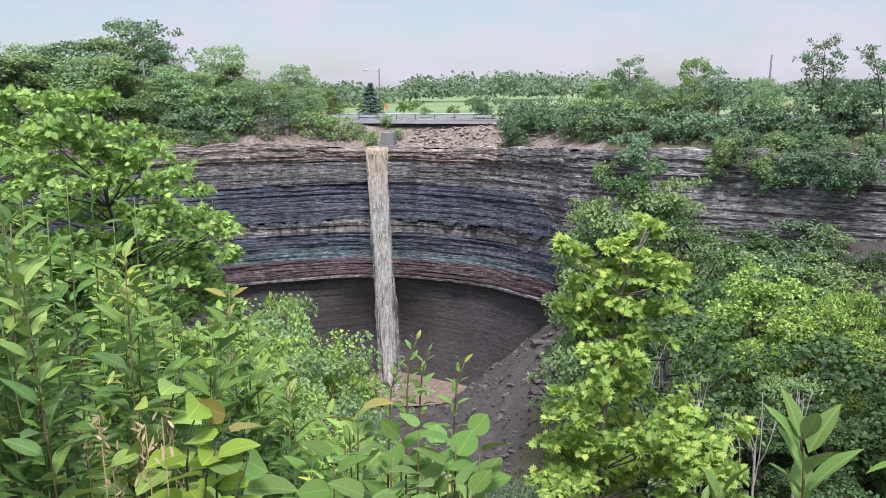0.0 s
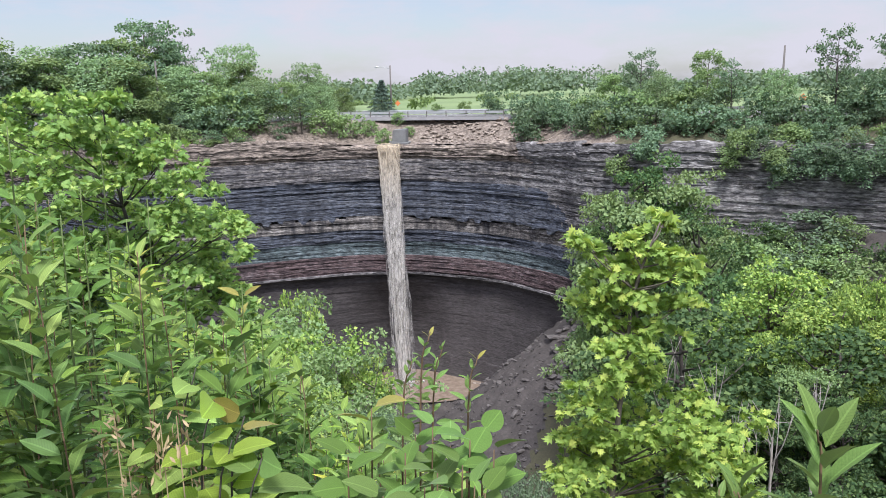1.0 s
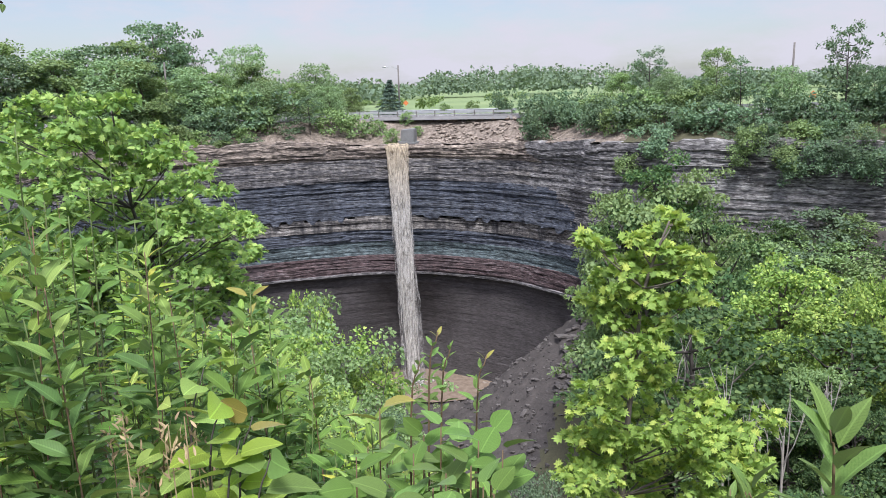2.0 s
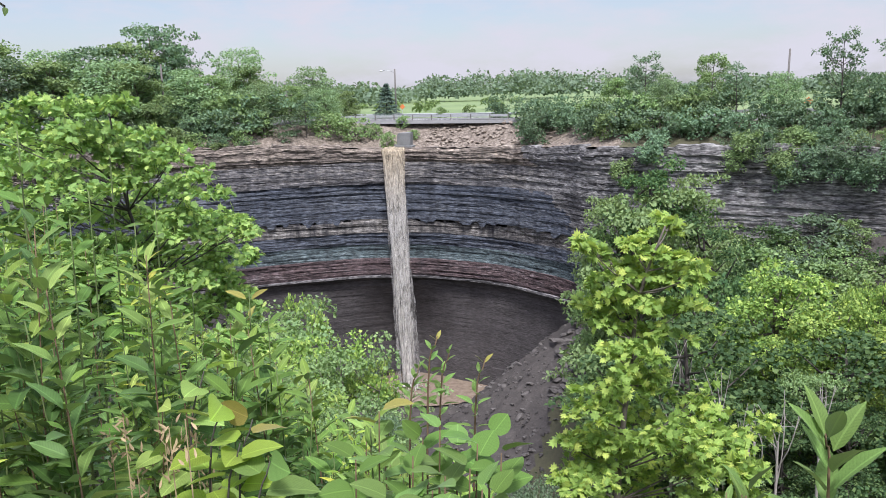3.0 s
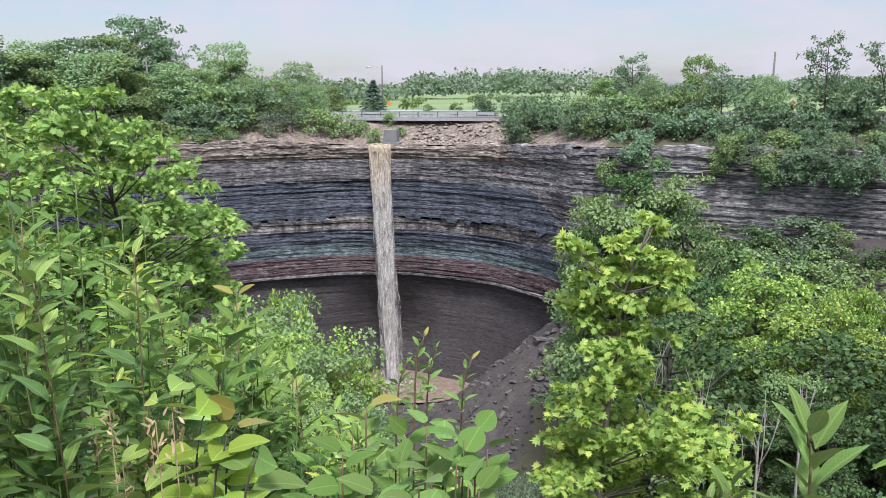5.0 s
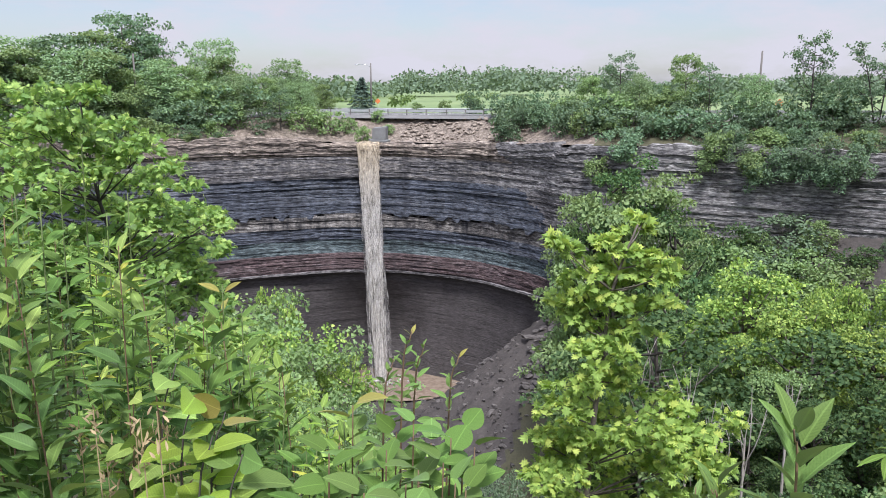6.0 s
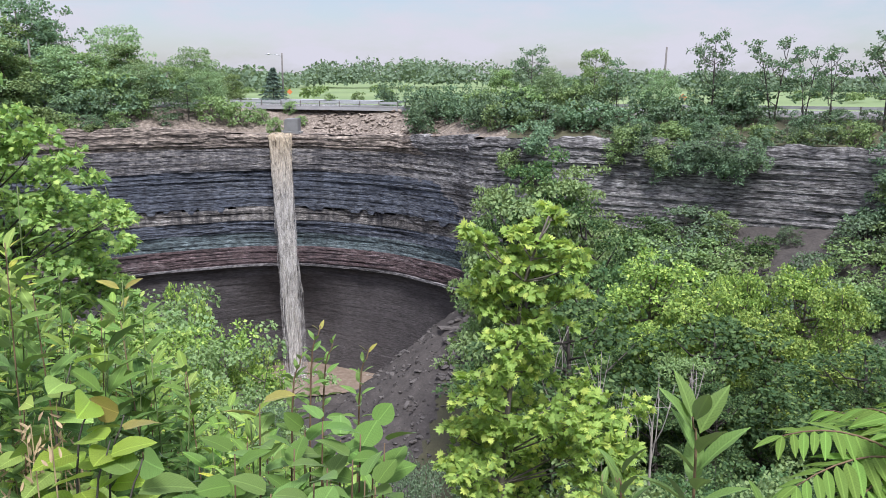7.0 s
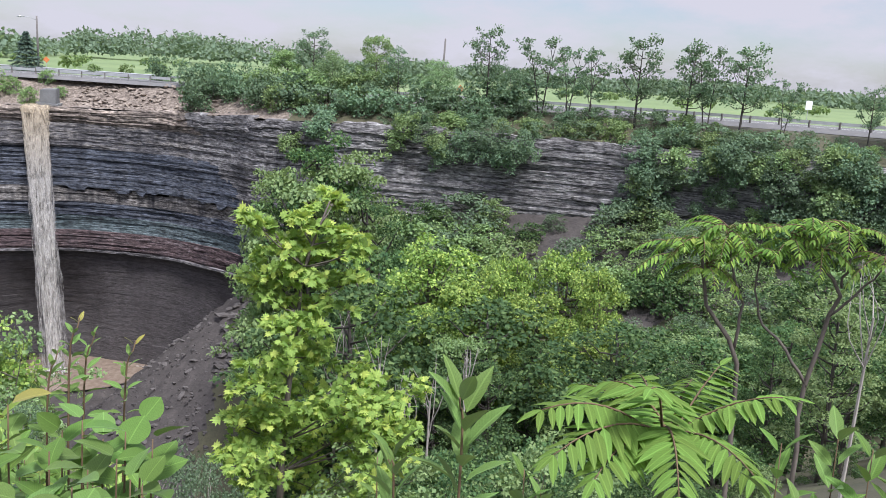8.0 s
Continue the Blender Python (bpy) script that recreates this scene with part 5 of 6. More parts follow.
def leafy_plant(name, label, category, stems, n, leaf, shape, key, mat, stem_mat, seed, start=0.4, rise=(0.1, 0.6), radius=0.004, pairs=True, separate=False, group="", small_top=0.45, tip_mat=None):
    """A plant of one or more leafy stems; each stem is a list of points from the root up."""
    rng = np.random.default_rng(seed)
    plant = thing(name, label, category, group)
    allp = []
    for pts in stems:
        line = bend(pts, 10)
        wood = Pile()
        wood.tube(line, np.linspace(radius, radius * 0.35, 10), 5)
        wood.object("stem", stem_mat, plant, smooth=True)
        allp.append(stem_leaves(line, n, start, leaf, rise, rng, pairs, small_top=small_top))
    if tip_mat:
        for p in allp:
            k = max(2, n // 6)
            single_leaves(plant, shape, key, *[q[-k:] for q in p], tip_mat)
        allp = [[q[:-max(2, n // 6)] for q in p] for p in allp]
    P = [np.concatenate([a[k] for a in allp]) for k in range(4)]
    if separate:
        single_leaves(plant, shape, key, *P, mat)
    else:
        foliage("foliage", shape, *P, mat, plant)
    return plant


# broad-leaved thicket on the lookout's slope
THICKET = ((-44, -0.06), (-29, -0.115), (-26, -0.11), (-23.5, -0.12), (-22, -0.17), (-20.5, -0.235), (-18, -0.25), (-14.6, -0.255), (-13.5, -0.31), (-10.5, -0.36), (-7, -0.42), (-3, -0.47), (2, -0.50), (4.2, -0.60))
t_rng = random.Random(12)
for k in range(330):
    az = t_rng.uniform(-42, 3.5)
    d = t_rng.uniform(1.9, 5.2) if az < -10 else t_rng.uniform(1.7, 3.6)
    el = edge_at(az, THICKET) - (abs(t_rng.gauss(0, 0.10)) if k % 3 else t_rng.uniform(0.0, 0.30))
    root = rooted(az + t_rng.uniform(-1.5, 1.5), d)
    top = at(az, el, d)
    if top[2] - root[2] < 0.35:
        continue
    mid = root * 0.45 + top * 0.55 + np.array([t_rng.uniform(-0.05, 0.05), t_rng.uniform(-0.05, 0.05), 0])
    kind = t_rng.random()
    tall = float(top[2] - root[2])
    if kind < 0.70:
        leafy_plant("sapling", "broad-leaved green sapling in the lookout thicket", "sapling", [(root, mid, top)], int(26 + tall * 8), t_rng.uniform(0.10, 0.15), OVAL, "oval",
                    LEAF_NEAR if kind < 0.5 else LEAF_PALE, STEM_GREEN if kind < 0.4 else TWIG_RED, 100 + k, start=max(0.15, 1 - 1.0 / tall), rise=(0.1, 1.2), group="thicket saplings")
    elif kind < 0.88:
        leafy_plant("weed", "narrow-leaved bright green weed in the thicket", "weed", [(root, mid, top)], int(40 + tall * 12), t_rng.uniform(0.06, 0.09), LANCE, "lance",
                    LEAF_LIME if kind < 0.80 else LEAF_MID, STEM_GREEN, 100 + k, start=max(0.2, 1 - 0.6 / tall), rise=(-0.1, 0.6), pairs=False, group="thicket weeds", small_top=0.3)
    else:
        leafy_plant("sapling", "heart-leaved green sapling in the lookout thicket", "sapling", [(root, mid, top)], int(14 + tall * 5), t_rng.uniform(0.075, 0.105), HEART, "heart",
                    LEAF_MID, TWIG_RED, 100 + k, start=max(0.2, 1 - 0.8 / tall), rise=(-0.2, 0.3), pairs=False, group="thicket saplings")

# single plants that stand out
leafy_plant("sapling", "upright glossy sapling with large pointed leaves", "sapling", [(rooted(25.9, 1.05), at(25.6, -0.55, 1.03), at(25.1, -0.405, 1.02))], 16, 0.078, OVAL, "oval", LEAF_PALE, TWIG_RED, 1, start=0.85, rise=(0.6, 2.4), radius=0.0032, separate=True, small_top=0.15)
leafy_plant("sapling", "small glossy sapling with large pointed leaves", "sapling", [(rooted(20.8, 1.1), at(20.6, -0.60, 1.1), at(20.0, -0.50, 1.1))], 12, 0.068, OVAL, "oval", LEAF_PALE, TWIG_RED, 2, start=0.84, rise=(0.8, 2.4), radius=0.003, separate=True, small_top=0.1)
for k, (az, el, d, s) in enumerate(((30.2, -0.50, 1.5, 0.075), (31.6, -0.53, 1.5, 0.07), (47.6, -0.40, 1.6, 0.085), (50.9, -0.37, 1.7, 0.09), (53.0, -0.38, 1.7, 0.09), (49.3, -0.46, 1.4, 0.08), (55.0, -0.36, 1.8, 0.09), (19.0, -0.50, 1.5, 0.06), (45.4, -0.50, 1.5, 0.07), (23.0, -0.56, 1.2, 0.07))):
    leafy_plant("sapling", "young sapling with upright pale green leaves", "sapling", [(rooted(az + 0.6, d), at(az + 0.4, el - 0.25, d), at(az, el, d))], 14, s, OVAL, "oval", LEAF_PALE if k % 2 else LEAF_NEAR, TWIG_RED, 20 + k, start=0.66, rise=(0.3, 1.7), radius=0.003, separate=True, group="lookout saplings", small_top=0.3)
for k, (az, el, d, n) in enumerate(((-1.9, -0.435, 1.6, 13), (1.9, -0.445, 1.6, 12), (-6.4, -0.405, 1.7, 15), (-4.0, -0.47, 1.5, 13), (0.3, -0.49, 1.45, 12), (-8.3, -0.47, 1.6, 13), (-2.6, -0.52, 1.35, 12), (2.0, -0.53, 1.35, 10), (-5.8, -0.53, 1.4, 12), (0.9, -0.455, 1.5, 14), (-0.6, -0.462, 1.55, 14), (2.7, -0.468, 1.5, 13), (1.2, -0.52, 1.4, 13), (-3.2, -0.445, 1.65, 14), (-1.6, -0.50, 1.45, 13))):
    leafy_plant("heart_leaf_shrub", "shrub stem with smooth heart-shaped green leaves", "shrub", [(rooted(az - 0.5, d), at(az - 0.3, el - 0.2, d), at(az, el, d))], n, 0.098, HEART, "heart", LEAF_NEAR if k % 2 else LEAF_PALE, TWIG_RED, 50 + k, start=0.62, rise=(-0.2, 0.7), radius=0.004, pairs=False, separate=True, group="heart-leaved stems", small_top=0.35, tip_mat=LEAF_RUST if k == 2 else None)
for k, (az, el, d) in enumerate(((-1.9, -0.306, 1.75), (1.6, -0.338, 1.75), (-3.3, -0.344, 1.75), (-1.0, -0.325, 1.8))):
    leafy_plant("shoot", "slender upright shoot with small paired leaves and reddish buds", "shoot", [(rooted(az - 1.6, d), at(az - 0.9, el - 0.11, d), at(az, el, d))], 16, 0.044, OVAL, "oval", LEAF_PALE, TWIG_RED, 70 + k, start=0.86, rise=(0.3, 1.6), radius=0.0035, separate=True, group="slender shoots", small_top=0.5, tip_mat=LEAF_RUST if k < 2 else None)
for k, (az, el, d, mat) in enumerate(((-17.6, -0.375, 1.75, LEAF_LIME), (-15.6, -0.40, 1.7, LEAF_LIME), (-18.7, -0.33, 1.95, LEAF_MID), (-16.6, -0.43, 1.65, LEAF_LIME), (-14.6, -0.46, 1.6, LEAF_PALE))):
    leafy_plant("lime_sapling", "sapling with broad lime-yellow translucent leaves", "sapling", [(rooted(az - 2.4, d), at(az - 1.4, el - 0.12, d), at(az, el, d))], 9, 0.105, HEART, "heart", mat, BARK_DARK, 80 + k, start=0.74, rise=(-0.15, 0.4), radius=0.004, pairs=False, separate=True, group="lime saplings", small_top=0.1, tip_mat=LEAF_RUST if k == 1 else None)
for k, (az, el, d) in enumerate(((-27.5, -0.10, 2.6), (-23.4, -0.048, 2.8), (-20.9, -0.118, 2.8), (-26.2, -0.13, 2.3), (-19.0, -0.22, 2.5), (-15.2, -0.235, 2.6), (-14.0, -0.27, 2.4), (-24.9, -0.10, 2.7), (-22.3, -0.14, 2.6), (-28.6, -0.03, 2.4))):
    leafy_plant("sapling", "tall broad-leaved sapling rising above the thicket", "sapling", [(rooted(az - 0.6, d), at(az - 0.3, el - 0.25, d), at(az, el, d))], 26, 0.115, OVAL, "oval", LEAF_NEAR, STEM_GREEN, 90 + k, start=0.5, rise=(0.1, 0.8), radius=0.005, separate=True, group="tall saplings", tip_mat=LEAF_RUST if k == 5 else None)
for k in range(9):
    az, d = -26.5 + k * 0.75 + t_rng.uniform(-0.4, 0.4), t_rng.uniform(1.6, 2.2)
    st = thing("dry_stalk", "dry straw-coloured stalk among green weeds", "stalk", "dry stalks")
    p = Pile()
    top = at(az + 1.5, t_rng.uniform(-0.46, -0.37), d)
    p.tube(bend([rooted(az, d), top], 7), np.linspace(0.004, 0.0015, 7), 4)
    p.object("stalk", DRY_STRAW, st)
    sp = np.array([top + np.array([t_rng.gauss(0, 0.012), t_rng.gauss(0, 0.012), -0.006 * i]) for i in range(18)])
    head = foliage("seed_head", LANCE, sp, np.array([[t_rng.gauss(0, 0.6), t_rng.gauss(0, 0.6), 0.8] for _ in sp]), np.array([[t_rng.gauss(0, 1), t_rng.gauss(0, 1), 0.3] for _ in sp]), np.full(len(sp), 0.025), DRY_STRAW, st)
    tagged(head, kind="stuff")


def lobed_tree(name, label, trunk, lobes, d, leaves, leaf, mat, bark, seed, radius, squash=0.4, d_spread=0.5):
    """A young tree whose flat leaf sprays sit at given bearings and slopes."""
    rng = np.random.default_rng(seed)
    tree = thing(name, label, "tree")
    line = bend(trunk, 16)
    p = Pile()
    p.tube(line, np.linspace(radius, radius * 0.2, 16), 8)
    p.object("trunk", bark, tree, smooth=True)
    made = []
    limbs = Pile()
    for az, el, r in lobes:
        c = at(az, el, d + rng.uniform(-d_spread, d_spread))
        below = [q for q in line if q[2] < c[2] - 0.1 * r] or [line[0]]
        start = min(below, key=lambda q: np.linalg.norm(q - (c - np.array([0, 0, 0.5 * np.linalg.norm((c - q)[:2]) + 0.1]))))
        limbs.tube(bend([start, start * 0.4 + c * 0.6 + np.array([0, 0, -0.04]), c], 6), np.linspace(radius * 0.26, radius * 0.07, 6), 5)
        for _ in range(4):
            tip = c + rng.normal(size=3) * r * np.array([0.6, 0.6, 0.4])
            limbs.tube(bend([start * 0.3 + c * 0.7, tip], 4), np.linspace(radius * 0.11, radius * 0.04, 4), 4)
            made.append((tip, r * rng.uniform(0.35, 0.6), r * 0.45 * squash))
        made.append((c, r * 0.7, r * 0.7 * squash))
    limbs.object("branch", bark, tree, smooth=True)
    pos, axis, nor = crown_leaves(made, leaves, rng, 0.35, fill=0.3, even=1.0, grit=7.0)
    foliage("leaves", MAPLE, pos, axis, nor, leaf * rng.uniform(0.55, 1.2, len(pos)), mat, tree)
    return tree


lobed_tree("maple_tree", "young maple with bright yellow-green lobed leaves", [rooted(11.2, 8.6), at(11.4, -0.53, 8.5), at(11.7, -0.43, 8.5), at(12.2, -0.34, 8.5), at(12.7, -0.25, 8.5), at(14.3, -0.165, 8.5)],
           [(14.6, -0.162, 0.13), (8.9, -0.188, 0.12), (10.0, -0.200, 0.10), (12.2, -0.186, 0.16), (13.6, -0.196, 0.18), (15.2, -0.204, 0.14), (16.4, -0.222, 0.16), (11.2, -0.214, 0.20), (13.2, -0.226, 0.24), (14.9, -0.236, 0.22),
            (9.7, -0.232, 0.14), (8.7, -0.262, 0.17), (10.6, -0.262, 0.22), (12.6, -0.262, 0.26), (14.6, -0.268, 0.24), (16.1, -0.262, 0.18), (10.4, -0.292, 0.18), (12.2, -0.300, 0.24), (14.2, -0.298, 0.22),
            (11.0, -0.330, 0.20), (13.0, -0.332, 0.22), (12.0, -0.362, 0.24), (10.5, -0.372, 0.18), (13.6, -0.362, 0.16), (9.0, -0.402, 0.20), (10.8, -0.405, 0.22), (12.8, -0.408, 0.22), (16.9, -0.384, 0.20), (17.8, -0.402, 0.18),
            (7.7, -0.450, 0.18), (9.4, -0.440, 0.26), (11.4, -0.445, 0.28), (13.6, -0.440, 0.28), (15.6, -0.424, 0.28), (17.6, -0.428, 0.28), (19.6, -0.428, 0.24), (8.6, -0.490, 0.26), (10.8, -0.490, 0.30), (13.2, -0.488, 0.32),
            (15.6, -0.478, 0.32), (18.0, -0.472, 0.30), (20.2, -0.470, 0.26), (9.0, -0.530, 0.28), (14.4, -0.535, 0.32), (17.2, -0.525, 0.32), (19.6, -0.520, 0.30)], 8.5, 8200, 0.100, LEAF_BRIGHT, BARK, 31, 0.045)
# slope, and the bearings between which the crown of the second maple reaches there
CROWN_WIDTH = ((0.0, -27.6, -22.6), (-0.03, -30, -21.0), (-0.06, -31, -19.7), (-0.09, -31, -18.2), (-0.12, -31, -16.2), (-0.15, -31, -15.5), (-0.18, -31, -15.2), (-0.21, -30, -16.0), (-0.245, -27, -15.2), (-0.28, -22, -14.9))
m_rng = random.Random(3)
left_lobes = []
for el, a0, a1 in CROWN_WIDTH:
    for k in range(int((a1 - a0) / 1.45) + 1):
        az = a1 - 0.3 - k * 1.45 + m_rng.uniform(-0.45, 0.45)
        left_lobes.append((az, el - 0.012 + m_rng.uniform(-0.010, 0.010), m_rng.uniform(0.17, 0.30)))
lobed_tree("maple_tree", "leafy young maple on the near slope", [rooted(-21.5, 9.2), at(-21.4, -0.30, 9.1), at(-21.6, -0.20, 9), at(-22.6, -0.12, 9), at(-23.2, -0.01, 9)],
           left_lobes, 9.0, 23000, 0.074, LEAF_GREEN, BARK_DARK, 32, 0.042, squash=0.6, d_spread=0.9)


# sumacs: long leaves of many paired leaflets
def frond(pile_pos, start, end, droop, leaflet, rng, pairs=11):
    """One compound leaf: an arching midrib and its paired leaflets. Returns the midrib."""
    mid = (start + end) / 2 + np.array([0, 0, droop])
    tt = np.linspace(0, 1, 9)[:, None]
    rib = (1 - tt) ** 2 * start + 2 * tt * (1 - tt) * mid + tt**2 * end
    for i in range(pairs):
        f = 0.18 + 0.82 * i / (pairs - 1)
        p = along(rib, f)
        tan = unit(along(rib, min(1, f + 0.05)) - along(rib, max(0, f - 0.05)))
        side = unit(np.cross(tan, np.array([0, 0, 1.0])))
        for sg in (-1, 1):
            pile_pos[0].append(p)
            pile_pos[1].append(side * sg + tan * (0.45 + 0.3 * f) + np.array([0, 0, -0.42]) + rng.normal(size=3) * 0.12)
            pile_pos[2].append(np.array([0, 0, 1.0]) + rng.normal(size=3) * 0.12)
            pile_pos[3].append(leaflet * (0.62 + 0.55 * math.sin(math.pi * min(0.92, 0.15 + f * 0.85))) * rng.uniform(0.9, 1.1))
    pile_pos[0].append(rib[-1])
    pile_pos[1].append(unit(rib[-1] - rib[-2]) + np.array([0, 0, -0.1]))
    pile_pos[2].append(np.array([0, 0, 1.0]))
    pile_pos[3].append(leaflet * 0.8)
    return rib


FEATHER = blade(0.14, 0.75, 0.14, 0.22, 0.008, 0.0, 5)


def sumac_near():
    rng = np.random.default_rng(51)
    plant = thing("sumac", "young sumac with large bright green feathered leaves", "sumac shrub")
    heart = at(39.6, -0.43, 2.0)
    p = Pile()
    p.tube(bend([rooted(40.6, 2.05), at(40.4, -0.56, 2.02), heart], 10), np.linspace(0.012, 0.006, 10), 6)
    p.object("stem", STEM_GREEN, plant, smooth=True)
    for az, el, d, dr in ((31.0, -0.415, 1.75, 0.10), (35.6, -0.365, 2.1, 0.09), (37.6, -0.350, 2.2, 0.07), (42.9, -0.322, 2.2, 0.04), (47.2, -0.345, 1.95, 0.07), (32.2, -0.475, 1.65, 0.10), (46.2, -0.450, 1.75, 0.10),
                          (35.4, -0.500, 1.65, 0.10), (33.4, -0.375, 2.3, 0.08), (41.5, -0.50, 1.6, 0.10), (41.2, -0.345, 2.3, 0.05), (38.6, -0.365, 1.75, 0.10)):
        leaves = ([], [], [], [])
        rib = frond(leaves, heart + rng.normal(size=3) * 0.015, at(az, el, d), dr, 0.088, rng, 14)
        q = Pile()
        q.tube(rib, np.linspace(0.004, 0.0015, 9), 4)
        fr = q.object("frond", TWIG_RED, plant, smooth=True)
        single_leaves(fr, FEATHER, "feather", *[np.array(v) for v in leaves], LEAF_SUMAC)
    return plant


sumac_near()


def sumac_tree(d=6.2):
    rng = np.random.default_rng(52)
    tree = thing("sumac_tree", "slender sumac tree with bare forked stems and feathered leaf tufts", "sumac tree")
    wood = Pile()
    for pts, r in (([rooted(44.6, 6.0), at(44.2, -0.42, d), at(43.5, -0.305, d), at(41.6, -0.262, d), at(40.8, -0.213, d), at(40.5, -0.186, d)], 0.022),
                   ([at(43.5, -0.305, d), at(43.6, -0.25, d), at(42.6, -0.20, d), at(42.2, -0.165, d)], 0.014),
                   ([rooted(48.6, 6.1), at(48.4, -0.42, d), at(48.2, -0.344, d), at(48.9, -0.26, d), at(49.3, -0.21, d), at(47.6, -0.18, d), at(46.4, -0.155, d)], 0.022),
                   ([at(48.3, -0.33, d), at(46.4, -0.285, d), at(44.6, -0.25, d), at(44.2, -0.19, d)], 0.013), ([at(49.3, -0.21, d), at(49.6, -0.17, d), at(49.2, -0.14, d)], 0.011),
                   ([at(49.1, -0.24, d), at(50.8, -0.20, d), at(51.6, -0.17, d)], 0.011)):
        line = bend(pts, 12)
        line += rng.normal(size=line.shape) * 0.008
        wood.tube(line, np.linspace(r, r * 0.5, 12), 6)
    wood.object("trunk", BARK, tree, smooth=True)
    for az, el, k in ((40.4, -0.178, 12), (38.9, -0.188, 10), (42.1, -0.160, 11), (41.0, -0.205, 8), (43.8, -0.182, 9), (45.9, -0.158, 11), (47.0, -0.140, 9), (49.2, -0.146, 9), (47.9, -0.165, 8), (51.6, -0.168, 8)):
        tip = at(az, el, d)
        tuft = ([], [], [], [])
        ribs = Pile()
        for i in range(k):
            a = i * 6.283 / k + rng.normal() * 0.25
            reach = rng.uniform(0.22, 0.33)
            end = tip + np.array([math.cos(a) * reach, math.sin(a) * reach, rng.uniform(-0.20, 0.06)])
            ribs.tube(frond(tuft, tip + np.array([0, 0, rng.uniform(-0.06, 0.03)]), end, 0.12, 0.072, rng, 10), np.linspace(0.004, 0.002, 9), 4)
        ribs.object("leaf_stalk", TWIG_RED, tree, smooth=True)
        foliage("leaf_tuft", FEATHER, *[np.array(v) for v in tuft], LEAF_SUMAC, tree)
    return tree


sumac_tree()


def dead_shrub(az, el, d, h, seed, mat, n=6, wide=0.5):
    """Bare forked branches."""
    rng = np.random.default_rng(seed)
    sh = thing("dead_branches", "bare bleached dead branches on the slope", "dead branches", "dead branches")
    top = at(az, el, d)
    p = Pile()
    base = top - np.array([0, 0, h])
    base[2] = on_ground(az, d)[2] - 0.1
    low = top - np.array([0, 0, h])
    p.tube(bend([base, low], 5), np.linspace(0.06, 0.035, 5) * d / 25, 5)
    for k in range(n):
        a = rng.uniform(0, 6.28)
        e = low + np.array([math.cos(a) * wide * h * rng.random(), math.sin(a) * wide * h * rng.random(), h * rng.uniform(0.4, 1.0)])
        s = base + (low - base) * rng.uniform(0.7, 1.0)
        ln = bend([s, (s + e) / 2 + rng.normal(size=3) * 0.08 * h, e], 6)
        p.tube(ln, np.linspace(0.022, 0.008, 6) * d / 25, 4)
        for _ in range(2):
            b = along(ln, rng.uniform(0.4, 0.8))
            p.tube([b, b + rng.normal(size=3) * 0.10 * h + np.array([0, 0, 0.12 * h])], np.array([0.01, 0.005]) * d / 25, 3)
    p.object("branch", mat, sh)


for k, (az, el, d, h, mat) in enumerate(((22.3, -0.355, 20, 1.4, TWIG_PALE), (24.9, -0.335, 20, 1.0, TWIG_PALE), (18.4, -0.33, 22, 2.2, TWIG_PALE), (15.2, -0.28, 28, 2.6, TWIG_PALE), (20.8, -0.37, 20, 1.2, TWIG_PALE),
                                         (31.0, -0.235, 52, 4.0, BARK), (32.4, -0.245, 50, 3.6, BARK), (30.0, -0.25, 50, 3.0, BARK), (33.6, -0.25, 48, 3.5, BARK), (51.5, -0.15, 14, 1.2, TWIG_PALE),
                                         (-17.4, 0.050, 136, 5.0, TWIG_PALE), (-18.2, 0.045, 138, 4.5, TWIG_PALE), (-11.6, 0.018, 134, 4.0, TWIG_PALE))):
    dead_shrub(az, el, d, h, 200 + k, mat)

# leaves of a tree that hangs in from the side of the lookout
over = thing("overhanging_branch", "dark leafy branch hanging in beside the lookout", "branch")
p = Pile()
o_line = bend([rooted(-46, 3.0), at(-44, 0.05, 2.9), at(-37, 0.15, 2.7), at(-31, 0.125, 2.6), at(-28.4, 0.10, 2.6)], 14)
p.tube(o_line, np.linspace(0.035, 0.003, 14), 6)
o_line2 = bend([at(-38, 0.14, 2.7), at(-33, -0.01, 2.6), at(-29.3, -0.045, 2.6)], 10)
p.tube(o_line2, np.linspace(0.010, 0.002, 10), 5)
p.object("bough", BARK_DARK, over, smooth=True)
o_rng = np.random.default_rng(8)
for ln, n, st in ((o_line, 22, 0.72), (o_line2, 24, 0.35)):
    foliage("leaves", OVAL, *stem_leaves(ln, n, st, 0.075, (-0.5, -0.3), o_rng, pairs=False), LEAF_DARK, over)

# ---- spruce, signs, stones ----
spruce = thing("spruce", "dark pointed spruce beside the utility pole", "spruce tree", at=on_ground(-4.95, 131))
sp_h = EYE_Z + 131 * 0.0115 - on_ground(-4.95, 131)[2]
p = Pile()
p.tube([(0, 0, -0.2), (0, 0, sp_h * 0.5), (0, 0, sp_h)], [0.13, 0.08, 0.01], 7)
p.object("trunk", BARK_DARK, spruce)
s_rng = np.random.default_rng(9)
sp, sa, sn = [], [], []
for _ in range(2600):
    f = s_rng.random() ** 1.3
    a = s_rng.uniform(0, 6.28)
    rr = (1 - f) * 3.3 * (0.75 + 0.25 * math.sin(f * 60)) * math.sqrt(s_rng.random())
    sp.append((rr * math.cos(a), rr * math.sin(a), 0.3 + f * (sp_h - 0.3) - 0.25 * rr))
    sa.append((math.cos(a), math.sin(a), -0.25))
    sn.append((s_rng.normal() * 0.4, s_rng.normal() * 0.4, 1))
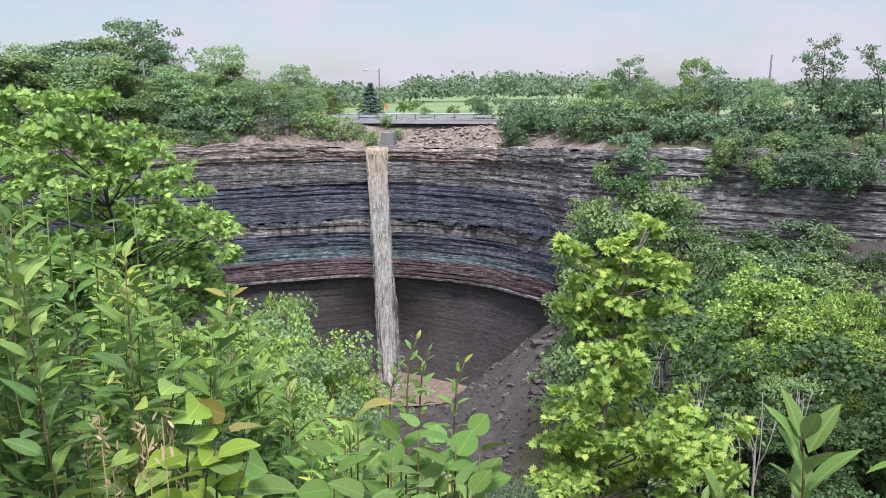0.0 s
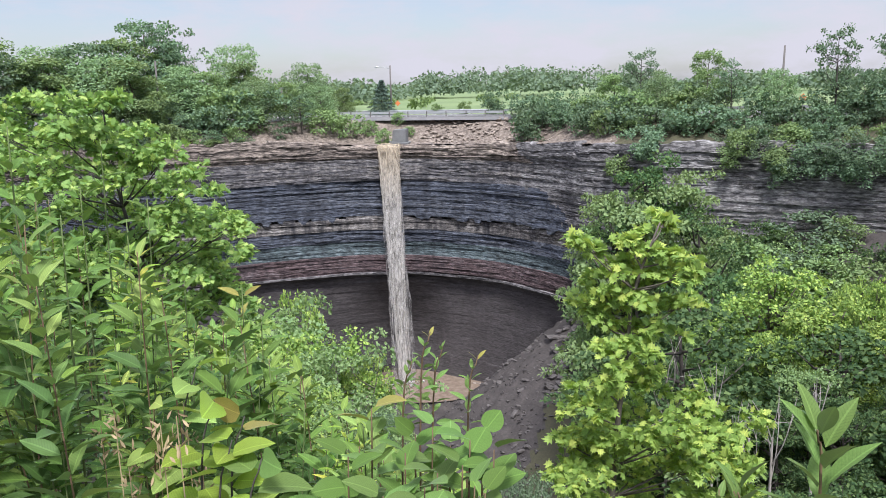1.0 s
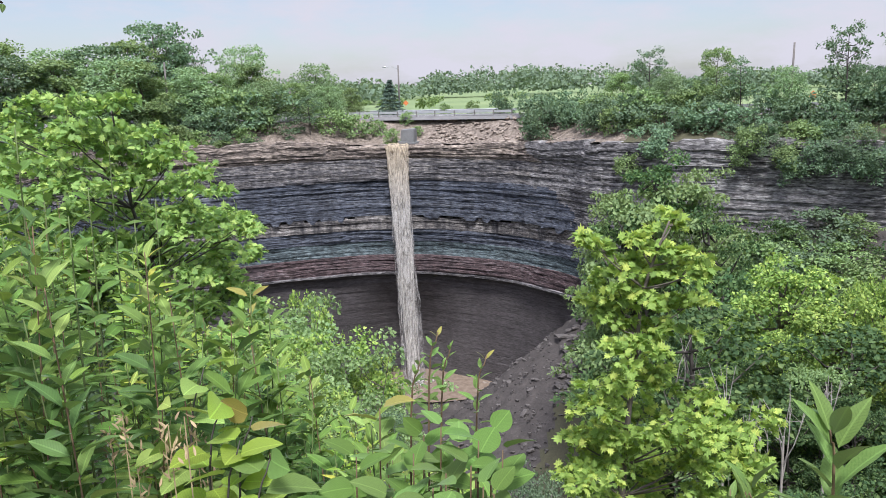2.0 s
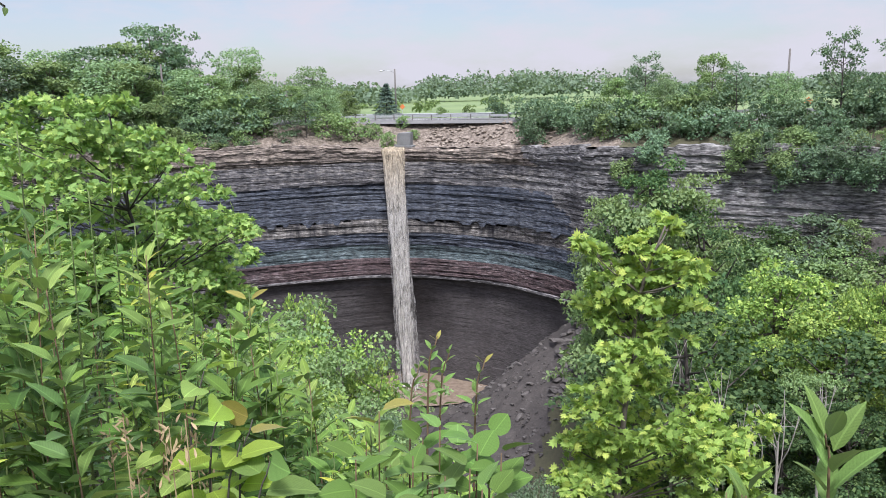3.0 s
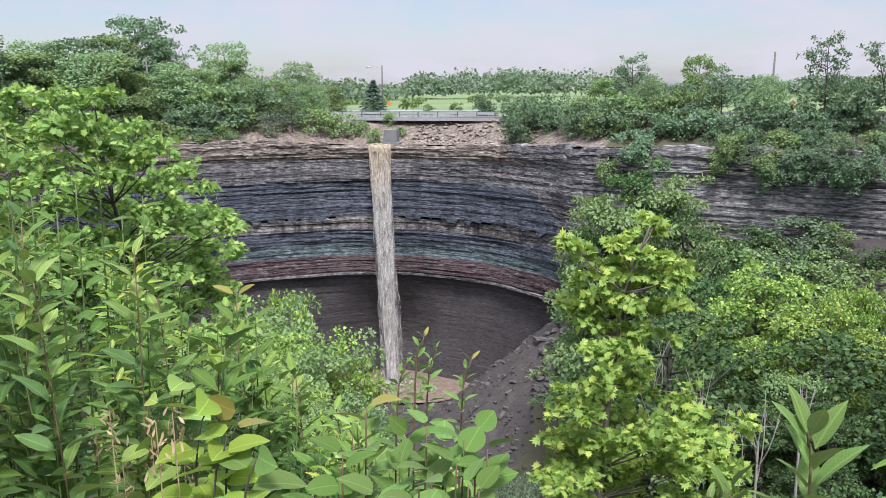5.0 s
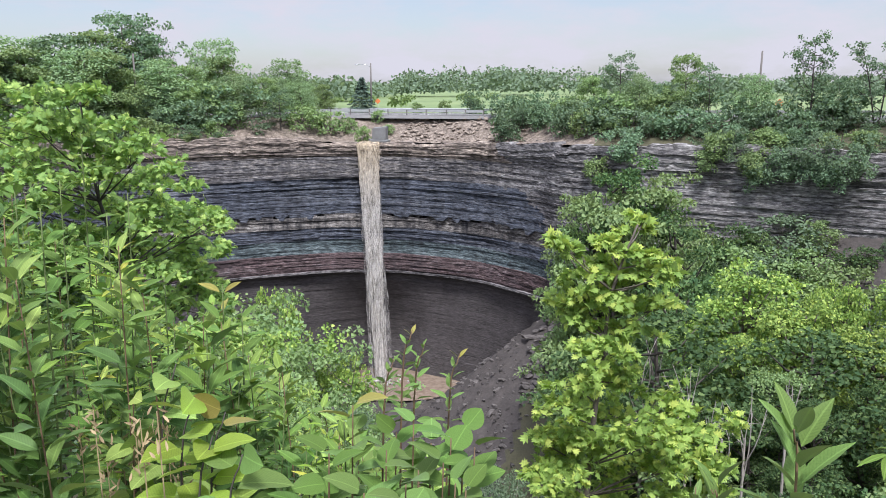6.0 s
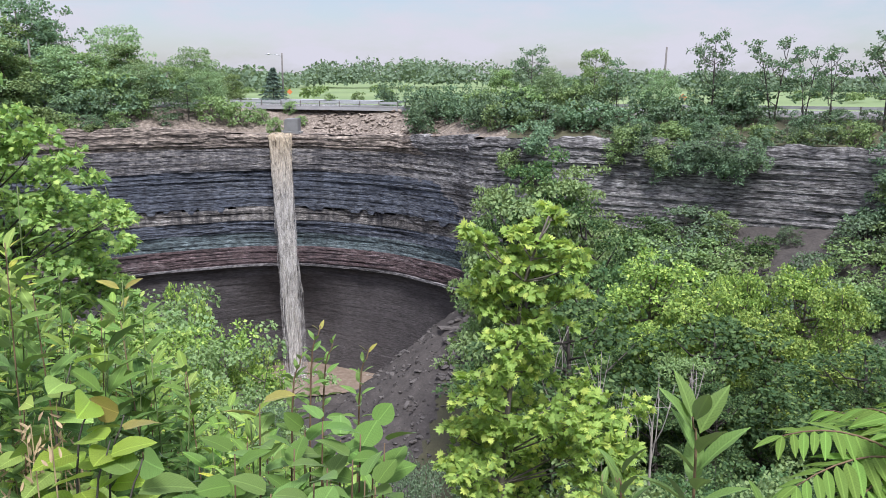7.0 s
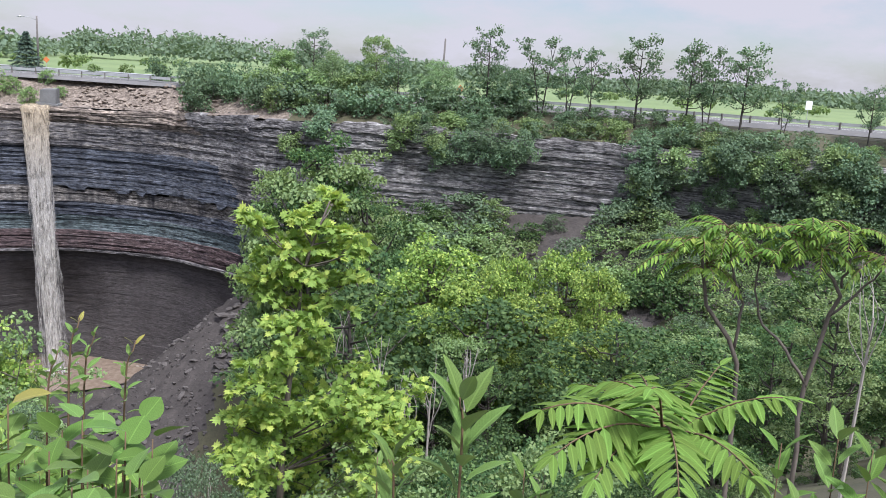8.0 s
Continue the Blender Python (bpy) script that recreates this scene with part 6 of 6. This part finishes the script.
foliage("needles", CLUMP, np.array(sp), np.array(sa), np.array(sn), s_rng.uniform(0.26, 0.50, 2600), NEEDLE, spruce)


def road_sign(az, d, z_mid, size, mat, label, turn=0.0):
    x, y, z = on_ground(az, d)
    sign = thing("road_sign", label, "road sign", at=(x, y, z))
    p = Pile()
    p.tube([(0, 0, -0.3), (0, 0, z_mid - z + size * 0.5)], [0.035, 0.035], 6)
    p.object("post", STEEL, sign)
    bm = bmesh.new()
    bmesh.ops.create_cube(bm, size=1.0, matrix=Matrix.Rotation(radians(turn), 4, "Y") @ Matrix.Diagonal((size, 0.03, size, 1)))
    bmesh.ops.bevel(bm, geom=bm.edges[:], offset=0.01, segments=1, affect="EDGES")
    f = part("face", bm, mat, sign)
    f.location = (0, -0.06, z_mid - z)


road_sign(-3.85, 129, EYE_Z - 129 * 0.0165, 0.62, ORANGE, "orange diamond warning sign on a post", 45)
road_sign(45.7, 104, EYE_Z - 104 * 0.010, 1.0, SIGN_WHITE, "small white roadside sign on a post")
road_sign(22.9, 108, EYE_Z - 108 * 0.020, 0.8, ORANGE, "orange warning sign half hidden by trees", 45)

STONE_MESHES = []
for k in range(6):
    bm = bmesh.new()
    bmesh.ops.create_icosphere(bm, subdivisions=1, radius=0.5)
    for v in bm.verts:
        v.co = Vector((v.co.x * 1.5, v.co.y * 1.1, v.co.z * 0.6)) * (1 + 0.35 * noise.noise(v.co * 2.2 + Vector((k * 5, 0, 0))))
    me = bpy.data.meshes.new("stone")
    bm.to_mesh(me)
    bm.free()
    STONE_MESHES.append(me)
st_rng = random.Random(66)


def scatter_stones(n, pick, mat, size, label, name):
    heap = thing(name, label, "stones", kind="structure")
    meshes = []
    for me in STONE_MESHES:
        c = me.copy()
        c.materials.append(mat)
        meshes.append(c)
    made = 0
    while made < n:
        x, y = pick()
        z = float(ground_height(np.array([x]), np.array([y]))[0])
        ob = new("stone", st_rng.choice(meshes))
        ob.parent = heap
        s = size[0] + (size[1] - size[0]) * st_rng.random() ** 3
        z += 0.22 if name == "bank_rubble" else 0.0
        ob.matrix_basis = Matrix.LocRotScale((x, y, z + s * 0.08), Euler((st_rng.uniform(-0.4, 0.4), st_rng.uniform(-0.4, 0.4), st_rng.uniform(0, 6.28))), (s, s * st_rng.uniform(0.7, 1.1), s * st_rng.uniform(0.6, 1.0)))
        made += 1


def pick_scree():
    y = st_rng.uniform(68, 104)
    return st_rng.uniform(-1.5, 9.5 + 0.2 * (y - 88)), y


def pick_bank():
    k = int(np.argmin(np.abs(PLAN[:, 0] - st_rng.uniform(-5.6, 9.5))))
    q = PLAN[k, :2] - PLAN_IN[k] * st_rng.uniform(0.6, 7.6)
    return q[0], q[1]


def pick_shore():
    return st_rng.gauss(0.5, 1.2), st_rng.gauss(104.6, 0.8)


scatter_stones(295, pick_scree, STONE, (0.12, 0.95), "loose grey shale slabs on the scree slope", "scree_stones")
scatter_stones(300, pick_bank, RUBBLE, (0.35, 0.75), "brown broken rubble on the bank below the road", "bank_rubble")
scatter_stones(40, pick_shore, ROCK_PALE, (0.2, 0.7), "pale washed stones at the pool's outlet", "shore_stones")


def scree_rubble(n=2600):
    """Countless small broken slabs over the whole scree slope."""
    rng = np.random.default_rng(88)
    y = rng.uniform(60, 106, n)
    x = rng.uniform(-3.0, 11.0 + 0.22 * (y - 88))
    z = ground_height(x, y)
    pile = Pile()
    shape = np.array([(-0.5, -0.35, 0), (0.45, -0.4, 0), (0.55, 0.3, 0), (-0.4, 0.42, 0), (-0.35, -0.25, 0.36), (0.32, -0.3, 0.42), (0.38, 0.22, 0.30), (-0.28, 0.3, 0.34)])
    faces = [(4, 5, 6, 7), (0, 1, 5, 4), (1, 2, 6, 5), (2, 3, 7, 6), (3, 0, 4, 7)]
    for k in range(n):
        a, size = rng.uniform(0, 6.28), 0.09 + 0.45 * rng.random() ** 4
        turn = np.array([[math.cos(a), -math.sin(a), 0], [math.sin(a), math.cos(a), 0], [0, 0, 1]])
        pile.add((shape * rng.uniform(0.7, 1.3, (8, 3)) * size) @ turn.T + np.array([x[k], y[k], z[k] - 0.05]), faces)
    tagged(pile.object("scree_rubble", STONE), "countless small dark shale chips on the scree slope", "rubble", kind="stuff")


scree_rubble()


def pick_corner():
    y = st_rng.uniform(78, 92)
    return st_rng.uniform(10.5, 13.5) + 0.2 * (y - 88), y


scatter_stones(90, pick_corner, STONE, (0.4, 1.5), "brown broken blocks below the corner of the rock wall", "corner_blocks")
